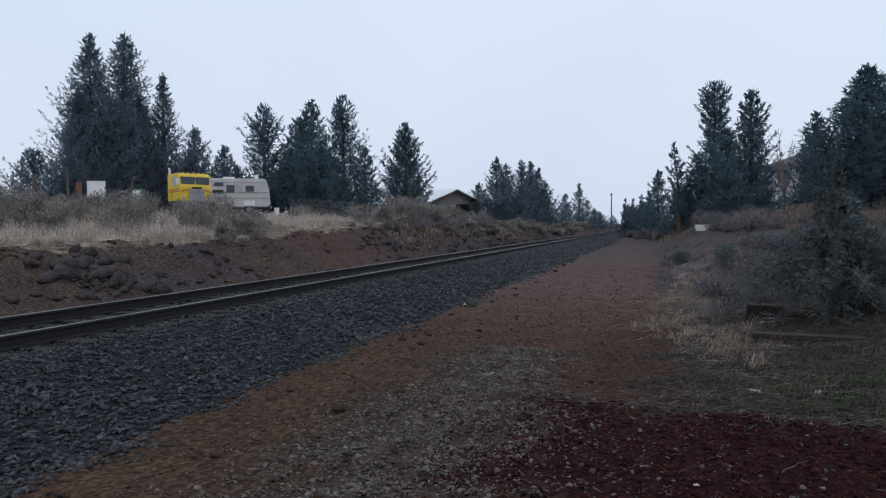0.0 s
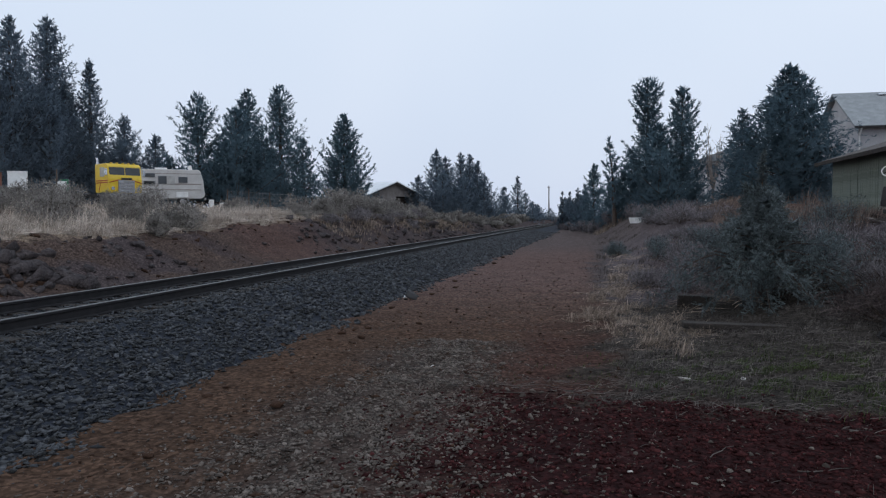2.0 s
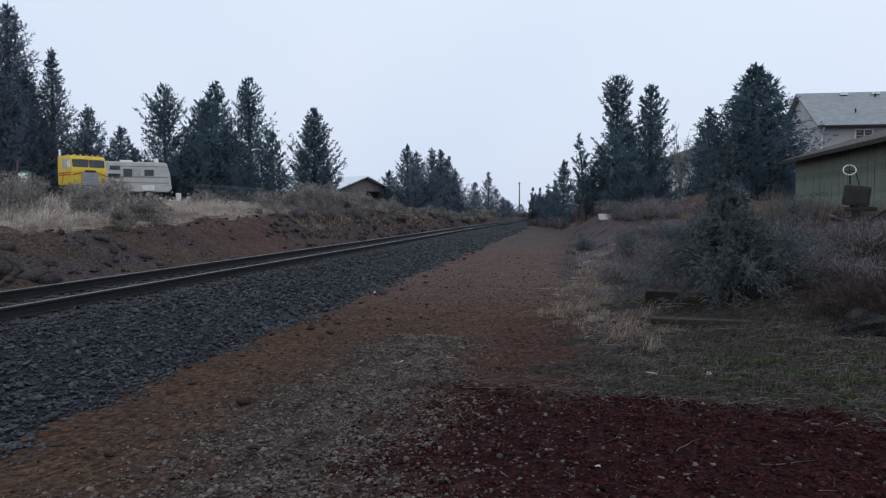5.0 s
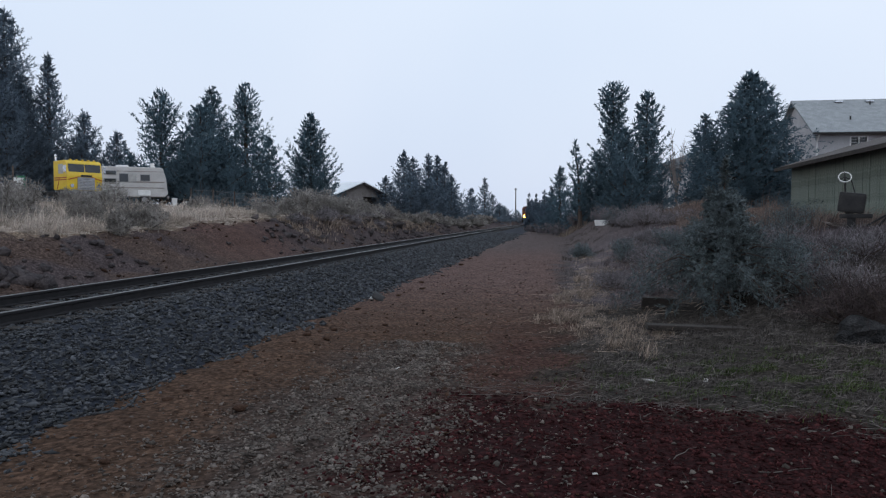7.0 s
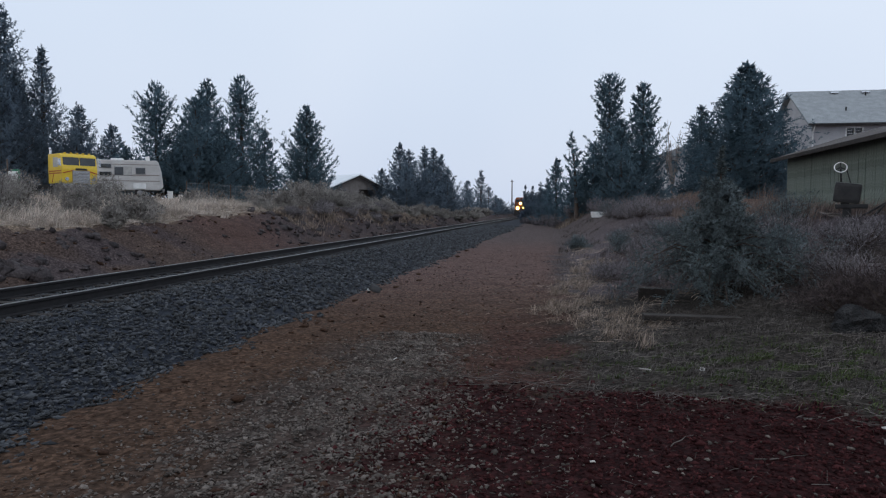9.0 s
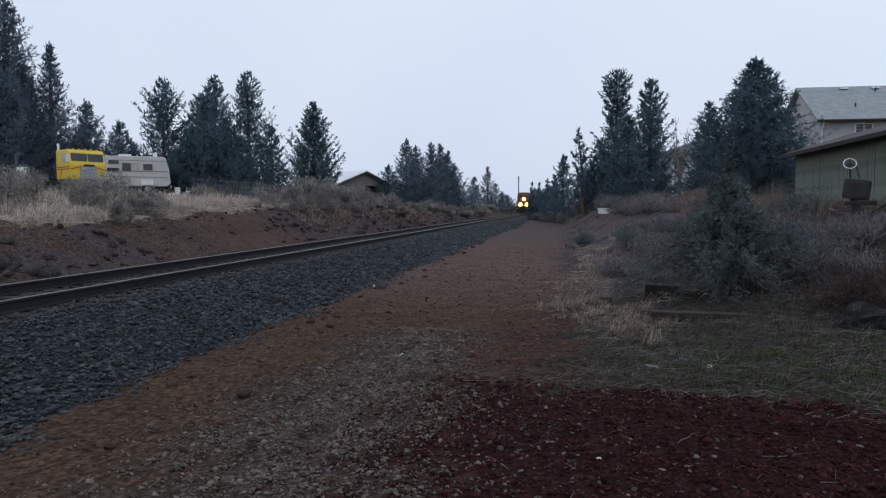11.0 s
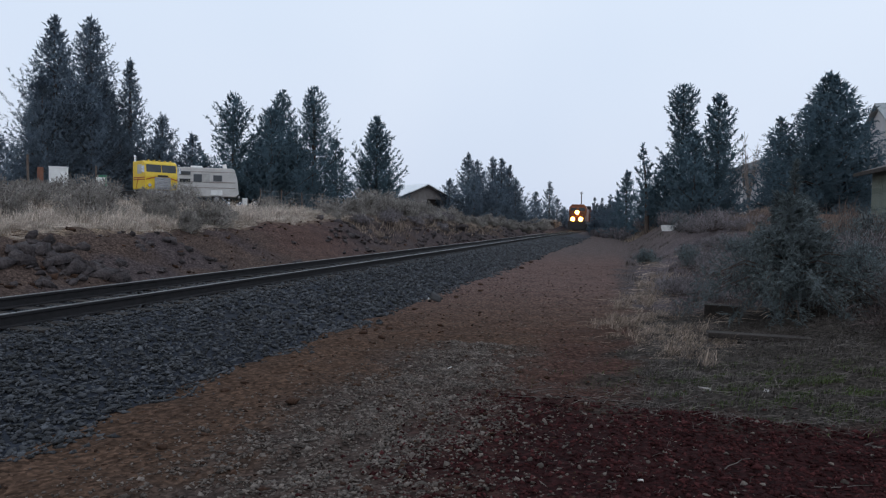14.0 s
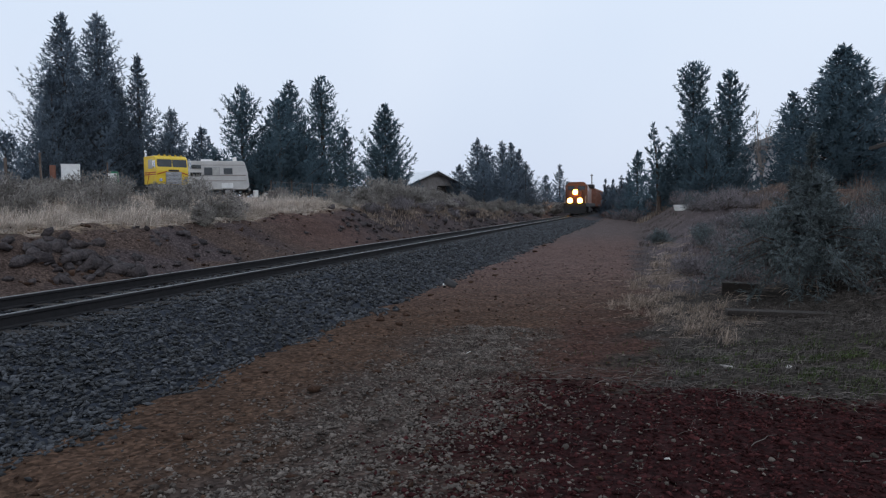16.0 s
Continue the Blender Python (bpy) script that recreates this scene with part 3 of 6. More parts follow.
def railway():
    track = empty("railway_track", pose(TRACK_X, 0, 0), "single railway track with rusty rails on wooden ties", "railway track")
    foot = [(-0.07, 0), (0.07, 0), (0.07, 0.014), (0.012, 0.03), (0.012, 0.125), (0.036, 0.135), (0.036, 0.166), (-0.036, 0.166), (-0.036, 0.135), (-0.012, 0.125), (-0.012, 0.03), (-0.07, 0.014)]
    head = [(-0.026, 0.167), (0.026, 0.167), (0.020, 0.176), (-0.020, 0.176)]
    for s in (-0.755, 0.755):
        r = rail_mesh("rail", pose(s, -100, RAIL_Z - 0.176), M_RAIL, foot, 0, 700, track)
        rail_mesh("rail_head", Matrix(), M_RAILTOP, head, 0, 700, r)["label"] = "worn bright running surface"
    bm = bmesh.new()
    box(bm, 0, 0, 0, 2.6, 0.23, 0.18, 0.012)
    first = part("tie", bm, M_TIE, track, "", pose(0, 2.0, 0.134))
    g = np.random.RandomState(5)
    for k in range(1, 280):
        o = new("tie", first.data)
        o.parent = track
        o.matrix_basis = pose(g.uniform(-0.04, 0.04), 2.0 + 0.52 * k, 0.134 + g.uniform(-0.006, 0.004), 0, 0, g.uniform(-1, 1))


# ---- plants ----
def blades(base, tip, width, g):
    """Thin triangles from base to tip."""
    d = tip - base
    side = np.cross(d, g.normal(size=d.shape))
    side /= np.linalg.norm(side, axis=1, keepdims=True) + 1e-9
    w = np.asarray(width)[:, None] * side
    return np.stack([base - w, base + w, tip], 1)


def tris(name, T, mat, parent=None, form=None, seed=0):
    """Loose triangles; form: (centre height, up share, height share) turns their shading normals with the crown's form."""
    if form is None:
        return mesh_object(name, T.reshape(-1, 3), np.arange(len(T) * 3).reshape(-1, 3), mat, parent)
    g = np.random.RandomState(seed)
    c = T.mean(1)
    N = np.stack([c[:, 0], c[:, 1], form[2] * (c[:, 2] - form[0])], -1)
    N /= np.linalg.norm(N, axis=1, keepdims=True) + 1e-6
    N = N + np.array([0, 0, form[1]]) + 0.2 * g.normal(size=N.shape)
    N /= np.linalg.norm(N, axis=1, keepdims=True) + 1e-6
    geo = np.cross(T[:, 1] - T[:, 0], T[:, 2] - T[:, 0])
    back = (geo * N).sum(1) < 0
    T[back] = T[back][:, [0, 2, 1]]
    ob = mesh_object(name, T.reshape(-1, 3), np.arange(len(T) * 3).reshape(-1, 3), mat, parent, smooth=True)
    at = ob.data.attributes.new("custom_normal", "FLOAT_VECTOR", "POINT")
    at.data.foreach_set("vector", np.repeat(N, 3, 0).ravel())
    return ob


def foliage(g, centres, radii, per, length, width, lift=0.5, tall=0.8):
    """Sprays of needles round clump centres, pointing out and up."""
    n = len(centres) * per
    c = np.repeat(centres, per, 0)
    r = np.repeat(radii, per)
    d = g.normal(size=(n, 3))
    d /= np.linalg.norm(d, axis=1, keepdims=True)
    p = c + d * (r * g.uniform(0.15, 1.0, n) ** 0.6)[:, None] * np.array([1, 1, tall])
    out = d * 0.8 + g.normal(size=(n, 3)) * 0.45 + np.array([0, 0, lift])
    out /= np.linalg.norm(out, axis=1, keepdims=True)
    L = (length * g.uniform(0.5, 1.3, n))[:, None]
    return blades(p, p + out * L, width * g.uniform(0.6, 1.3, n), g)


def limbs_mesh(name, segs, mat, parent, n=5):
    V, F = [], []
    for p, q, r1, r2 in segs:
        p, q = np.array(p, float), np.array(q, float)
        d = (q - p) / (np.linalg.norm(q - p) + 1e-9)
        a = np.cross(d, [0.3, 0.7, 0.1] if abs(d[2]) > 0.8 else [0, 0, 1.0])
        a /= np.linalg.norm(a)
        b = np.cross(d, a)
        k = len(V)
        for c, r in ((p, r1), (q, r2)):
            for i in range(n):
                t = 6.2832 * i / n
                V.append(c + r * (a * math.cos(t) + b * math.sin(t)))
        for i in range(n):
            j = (i + 1) % n
            F.append((k + i, k + j, k + n + j, k + n + i))
    return mesh_object(name, V, F, mat, parent, smooth=True)


def sprays(g, path, out, side, twig, per, leaf, lift, wide=0.11):
    """Needle sprays along a limb: path (n, 3) stations, out and side unit vectors, twig lengths."""
    k = len(path)
    sgn = g.choice([-1.0, 1.0], k)[:, None]
    d = 0.6 * out + sgn * side * g.uniform(0.15, 0.95, (k, 1)) + np.stack([0 * lift, 0 * lift, lift], -1) + 0.28 * g.normal(size=(k, 3))
    d /= np.linalg.norm(d, axis=1, keepdims=True)
    L = twig * g.uniform(0.55, 1.2, k)
    i = np.repeat(np.arange(k), per)
    p = path[i] + d[i] * (L[i] * g.uniform(0.0, 1.0, len(i)))[:, None] + 0.03 * twig[i][:, None] * g.normal(size=(len(i), 3))
    e = 0.85 * d[i] + 0.5 * g.normal(size=(len(i), 3))
    e /= np.linalg.norm(e, axis=1, keepdims=True)
    ln = leaf * g.uniform(0.6, 1.3, len(i))
    return blades(p, p + e * ln[:, None], wide * leaf * g.uniform(0.7, 1.3, len(i)), g)


def conifer(name, x, y, top, profile, mat, seed, label, leaf=0.32, density=1.0, spires=0, lean=0.0, group="", upright=0.7, skew=0.0, shag=1.0, rise=0.75, reach=1.72):
    """A conifer: tapered trunk, rising limbs set with needle sprays. profile: (share of height, radius)."""
    g = np.random.RandomState(seed)
    z0 = z_at(x, y) - 0.05
    H = top - z0
    pine = name.startswith("pine")
    reach = min(reach, 1.42) if pine else reach
    tree = empty(name, pose(x, y, z0, 0, 0, 0), label, "tree", group)
    hs, rs = [a for a, b in profile], [b for a, b in profile]
    segs = []
    for k in range(8):
        a, b = k / 8, (k + 1) / 8
        rt = 0.028 * H
        segs.append(((lean * a * a, 0.06 * math.sin(5 * a), a * H * 0.96), (lean * b * b, 0.06 * math.sin(5 * b), b * H * 0.96), rt * (1 - a) + 0.02, rt * (1 - b) + 0.015))
    area = sum((rs[i] + rs[i + 1]) / 2 * (hs[i + 1] - hs[i]) for i in range(len(hs) - 1)) * H * 2
    ph = g.uniform(0, 6.28, 7)
    ts = np.linspace(hs[0], 1, 200)
    cdf = np.cumsum(np.interp(ts, hs, rs) + 0.22)
    cdf /= cdf[-1]

    def pick(n):
        t = np.interp((np.arange(n) + g.uniform(0, 1, n)) / n, cdf, ts)
        a = (np.arange(n) * 2.39996 + g.uniform(-0.5, 0.5, n)) % 6.2832
        lump = 1.0 + 0.13 * np.sin(3 * a + ph[0] + 9 * t) + 0.12 * np.sin(2 * a + ph[1] - 17 * t) + 0.10 * np.sin(41 * t + ph[2])
        return t, a, np.interp(t, hs, rs), lump

    # inner mass
    n = int(max(12, area * 7.0 * density))
    t, a, rad, lump = pick(n)
    q = 0.85 * rad * lump * g.uniform(0, 1, n) ** 0.6
    core = np.stack([q * np.cos(a) + lean * t * t + skew * t, q * np.sin(a), t * H - 0.1 * rad], -1)
    ok = rad > 0.2
    tall = 1.5 if upright > 0.5 else 0.9
    T = [foliage(g, core[ok], (0.08 + 0.42 * np.minimum(1, rad[ok])), 15, 0.40, 0.08, upright, tall)]
    # limbs that rise outwards, each with its sprays
    n = int(max(16, area * (3.3 if pine else 3.2) * density * shag))
    t, a, rad, lump = pick(n)
    L = (rad * lump + 0.10) * g.uniform(0.72, 1.0, n) * (1 + 0.12 * (g.uniform(0, 1, n) < 0.12)) * (1 + (reach - 1) * (1 - t) ** 0.6)
    st = 9
    s = np.tile(np.linspace(0.42, 1.0, st), n) + g.uniform(-0.04, 0.04, n * st)
    i = np.repeat(np.arange(n), st)
    out = np.stack([np.cos(a), np.sin(a), 0 * a], -1)
    side = np.stack([-np.sin(a), np.cos(a), 0 * a], -1)
    zb = np.maximum(t * H - rise * L, 0.03 * H)
    zt = np.minimum(t * H + 0.12 * L, H)
    axx = lean * t * t + skew * t
    path = np.stack([axx[i], 0 * s, zb[i] + (zt - zb)[i] * s ** 1.4], -1) + out[i] * (L[i] * s)[:, None]
    twig = np.minimum(0.62, 0.15 + 0.16 * L[i]) * (1.25 - 0.6 * s)
    up = np.full(len(i), upright * 0.9) * g.uniform(0.6, 1.3, len(i))
    per = 12 if pine else 9
    for r in range(3 if pine else 2):
        T.append(sprays(g, path, out[i], side[i], twig, per, 0.55 * leaf, up, 0.12))
    for k in range(0, n, 3):
        segs.append(((axx[k], 0, zb[k]), tuple(path[k * st + 5]), 0.02 + 0.012 * rad[k], 0.01))
    C, R = [], []
    for k in range(spires):
        a1, q = g.uniform(0, 6.283), g.uniform(0.25, 0.9)
        t1 = g.uniform(0.45, 0.9)
        r1 = np.interp(t1, hs, rs) * q
        hgt = g.uniform(0.8, 1.7) * H / 12
        for j in range(10):
            C.append((r1 * math.cos(a1) + lean * t1 * t1 + g.normal() * 0.04, r1 * math.sin(a1), t1 * H + hgt * j / 9))
            R.append(0.25 * (1 - j / 10.5))
    for j in range(9):
        C.append((lean + skew, 0, H * (0.92 + 0.08 * j / 8)))
        R.append(0.18 * (1 - j / 10))
    T.append(foliage(g, np.array(C), np.array(R), 15, 0.45 * leaf, 0.10 * leaf, upright, tall))
    limbs_mesh("trunk", segs[:8], M_BARK, tree)
    tagged(limbs_mesh("branchwork", segs[8:], M_BARK, tree), kind="stuff")
    tris("crown", np.concatenate(T), mat, tree, (0.45 * H, 0.35, 0.35), seed)
    return tree


def shrub(name, x, y, w, h, mat, seed, label, category="shrub", group="", per=2600, leaf=0.12, twigs=True, flat=1.0, width=0.1, zoff=0.0):
    """A low bush: stems fan out from the base, leaves thicken towards a lumpy outline."""
    g = np.random.RandomState(seed)
    ob = empty(name, pose(x, y, z_at(x, y) - 0.03 + zoff), label, category, group)
    n = 46
    ang, up = g.uniform(0, 6.283, n), g.uniform(0.25, 1.0, n)
    ph = g.uniform(0, 6.28, 3)
    out = np.sqrt(np.clip(1 - (up - 0.12) ** 2, 0.02, 1)) * g.uniform(0.35, 1.0, n) * (1 + 0.25 * np.sin(2 * ang + ph[0]) + 0.2 * np.sin(3 * ang + ph[1]))
    tips = np.stack([w / 2 * out * np.cos(ang), w / 2 * out * np.sin(ang) * flat, h * up * g.uniform(0.75, 1.05, n)], -1)
    if twigs:
        segs = [((0.1 * t[0], 0.1 * t[1], 0), (0.55 * t[0], 0.55 * t[1], 0.45 * t[2]), 0.014, 0.009) for t in tips] + \
               [((0.55 * t[0], 0.55 * t[1], 0.45 * t[2]), tuple(t), 0.009, 0.003) for t in tips]
        limbs_mesh("branchwork", segs, M_BARK, ob, 4)
    c = np.concatenate([tips, tips * g.uniform(0.5, 0.85, (n, 1))])
    r = np.full(len(c), 0.13 * (w + h) / 2 + 0.05)
    tris("foliage", foliage(g, c, r, max(8, per // len(c)), leaf, width * leaf, 0.55), mat, ob, (0.25 * h, 0.4, w / (2 * h)), seed)
    return ob


def grass(name, x, y, h, mat, seed, label, lean=0.5, width=0.004, wind=(0.25, 0.0), category="grass"):
    """Blades of grass as one object, each bent over."""
    g = np.random.RandomState(seed)
    n = len(x)
    base = np.stack([x, y, land(x, y) - 0.01], -1)
    L = np.asarray(h) * g.uniform(0.55, 1.15, n)
    a = g.uniform(0, 6.283, n)
    k = lean * g.uniform(0.1, 1.0, n)
    mid = base + np.stack([np.cos(a) * k * L * 0.35 + wind[0] * L * 0.3, np.sin(a) * k * L * 0.35, L * 0.62], -1)
    tip = base + np.stack([np.cos(a) * k * L + wind[0] * L, np.sin(a) * k * L + wind[1] * L, L * (1 - 0.45 * k)], -1)
    w = np.asarray(width) * g.uniform(0.6, 1.3, n)
    side = np.stack([-np.sin(a), np.cos(a), 0 * a], -1) * w[:, None]
    V = np.stack([base - side, base + side, mid + side * 0.8, mid - side * 0.8, tip], 1)
    k0 = np.arange(n)[:, None] * 5
    F = np.concatenate([k0 + [[0, 1, 2]], k0 + [[0, 2, 3]], k0 + [[3, 2, 4]]], 0)
    return tagged(mesh_object(name, V.reshape(-1, 3), F, mat), label, category, kind="stuff")


# ---- trees ----
J = "dark green juniper tree with ragged upright spires"
P_ = "dark ponderosa pine with open clumped branches"
CONE = ((0.04, 2.0), (0.15, 2.3), (0.4, 1.9), (0.7, 1.1), (0.9, 0.5), (1.0, 0.08))


def scaled(profile, k):
    return [(a, b * k) for a, b in profile]


def trees_left():
    t = conifer
    t("juniper_tree", -49.0, 52.2, 19.0, scaled([(0.03, 2.6), (0.2, 2.9), (0.5, 2.1), (0.75, 1.25), (0.92, 0.6), (1, 0.1)], 1.28), M_JUNIPER, 1, J, 0.34, 1.1, 6, group="junipers")
    t("juniper_tree", -49.9, 57.6, 20.5, scaled([(0.03, 2.6), (0.3, 2.8), (0.6, 1.9), (0.8, 1.3), (0.94, 0.7), (1, 0.1)], 1.28), M_JUNIPER, 2, J, 0.34, 1.1, 8, group="junipers")
    t("juniper_tree", -46.0, 58.2, 16.6, scaled([(0.03, 1.7), (0.3, 1.7), (0.6, 1.1), (0.85, 0.5), (1, 0.08)], 1.28), M_JUNIPER, 3, J, 0.32, 1.0, 3, group="junipers")
    t("juniper_tree", -48.2, 50.4, 13.6, scaled([(0.05, 2.2), (0.3, 2.2), (0.6, 1.5), (0.85, 0.8), (1, 0.15)], 1.0), M_JUNIPER, 4, J, 0.34, 0.9, 5, lean=-0.6, group="junipers")
    t("juniper_tree", -46.8, 54.0, 13.1, scaled([(0.03, 2.1), (0.4, 2.1), (0.8, 1.3), (1, 0.3)], 1.28), M_JUNIPER, 5, J, 0.34, 1.0, 4, group="junipers")
    t("juniper_tree", -46.7, 64.0, 12.1, scaled([(0.03, 2.3), (0.4, 1.8), (0.8, 0.9), (1, 0.1)], 1.28), M_JUNIPER, 6, J, 0.32, 1.0, 5, group="junipers")
    t("juniper_tree", -44.3, 65.7, 10.2, scaled([(0.03, 1.9), (0.4, 1.6), (0.8, 0.8), (1, 0.15)], 1.28), M_JUNIPER, 7, J, 0.32, 1.0, 3, group="junipers")
    t("juniper_tree", -46.8, 43.8, 7.7, scaled([(0.03, 2.1), (0.4, 1.9), (0.8, 1.0), (1, 0.3)], 1.28), M_JUNIPER, 8, J, 0.3, 1.0, 4, group="junipers")
    t("juniper_tree", -48.0, 39.2, 5.9, scaled([(0.03, 2.2), (0.5, 1.7), (1, 0.3)], 1.28), M_JUNIPER, 9, J, 0.3, 1.0, 4, group="junipers")
    t("juniper_tree", -57.6, 42.2, 7.2, scaled([(0.03, 2.4), (0.5, 1.9), (1, 0.3)], 1.28), M_JUNIPER, 10, J, 0.3, 0.9, 4, group="junipers")
    t("juniper_tree", -51.6, 54.6, 14.8, [(0.03, 3.0), (0.3, 3.0), (0.6, 2.1), (0.85, 1.0), (1, 0.2)], M_JUNIPER, 111, J, 0.34, 1.0, 6, group="junipers")
    t("juniper_tree", -47.6, 57.0, 14.2, [(0.03, 2.6), (0.3, 2.6), (0.6, 1.9), (0.85, 0.9), (1, 0.2)], M_JUNIPER, 112, J, 0.34, 1.0, 6, group="junipers")
    t("juniper_tree", -44.8, 61.0, 9.2, [(0.03, 2.4), (0.4, 2.2), (0.8, 1.1), (1, 0.2)], M_JUNIPER, 113, J, 0.32, 1.0, 4, group="junipers")
    # the pines behind the motorhome
    t("juniper_tree", -33.2, 59.6, 8.6, [(0.03, 2.6), (0.4, 2.4), (0.8, 1.2), (1, 0.3)], M_PINE, 114, J, 0.34, 1.0, 3, group="junipers")
    t("juniper_tree", -28.2, 57.6, 7.8, [(0.03, 2.6), (0.4, 2.3), (0.8, 1.2), (1, 0.3)], M_PINE, 115, J, 0.34, 1.0, 3, group="junipers")
    t("pine_tree", -34.0, 56.6, 12.4, [(0.12, 2.0), (0.25, 3.2), (0.4, 2.4), (0.55, 1.5), (0.8, 1.8), (0.94, 1.2), (1, 0.3)], M_PINE, 11, P_, 0.3, 0.75, 0, group="pines")
    t("juniper_tree", -32.0, 62.0, 13.9, [(0.03, 2.6), (0.4, 2.4), (0.7, 1.6), (0.9, 0.6), (1, 0.1)], M_PINE, 12, J, 0.34, 1.0, 4, group="junipers")
    t("juniper_tree", -30.3, 56.6, 11.2, [(0.03, 3.0), (0.3, 3.0), (0.6, 2.2), (0.85, 1.2), (1, 0.3)], M_PINE, 13, J, 0.34, 1.1, 5, group="junipers")
    t("juniper_tree", -27.8, 60.0, 13.7, [(0.03, 2.4), (0.25, 2.9), (0.5, 2.1), (0.75, 1.25), (0.9, 0.9), (1, 0.12)], M_PINE, 14, J, 0.34, 0.95, 4, group="junipers")
    t("pine_tree", -26.8, 62.8, 9.2, [(0.08, 1.2), (0.35, 1.4), (0.7, 0.9), (1, 0.2)], M_PINE, 15, P_, 0.3, 0.85, 0, group="pines")
    t("juniper_tree", -36.2, 55.4, 7.0, [(0.03, 1.8), (0.5, 1.3), (1, 0.2)], M_PINE, 16, J, 0.3, 0.9, 3, group="junipers")
    # the lone pine
    t("pine_tree", -26.5, 73.3, 12.8, [(0.02, 2.2), (0.15, 2.7), (0.4, 2.5), (0.65, 1.8), (0.85, 1.1), (0.96, 0.6), (1, 0.15)], M_PINE, 17, P_, 0.34, 1.15, 0, group="pines")
    # thicket past the barn
    for k, (x, y, top, w) in enumerate(((-22.9, 92.3, 7.3, 1.5), (-21.6, 97.6, 11.3, 1.7), (-20.0, 96.0, 10.2, 1.6), (-18.6, 100.3, 11.0, 1.5), (-16.9, 98.0, 10.5, 1.5),
                                        (-15.6, 96.7, 9.4, 1.3), (-14.4, 94.9, 7.2, 1.5), (-19.5, 92.0, 7.6, 2.2), (-16.6, 92.5, 7.0, 2.2))):
        t("juniper_tree", x, y, top, [(0.02, 1.3 * w), (0.3, 1.4 * w), (0.6, 0.95 * w), (0.85, 0.45 * w), (1, 0.08)], M_JUNIPER, 20 + k, J, 0.36, 0.85, 4, group="junipers")
    for k, (x, y, top, w) in enumerate(((-15.5, 149, 10.3, 1.9), (-17.2, 139, 7.6, 2.3), (-13.6, 146, 6.6, 2.0), (-12.6, 152, 5.0, 1.8), (-16.0, 132, 5.6, 2.2), (-19.5, 128, 6.4, 2.4), (-13.0, 172, 4.6, 2.2), (-14.5, 190, 5.0, 2.6), (-12.5, 215, 4.2, 2.6))):
        t("juniper_tree", x, y, top, scaled([(0.02, 1.0), (0.35, 0.9), (0.7, 0.5), (1, 0.08)], w), M_JUNIPER, 40 + k, J, 0.42, 0.6, 2, group="junipers")


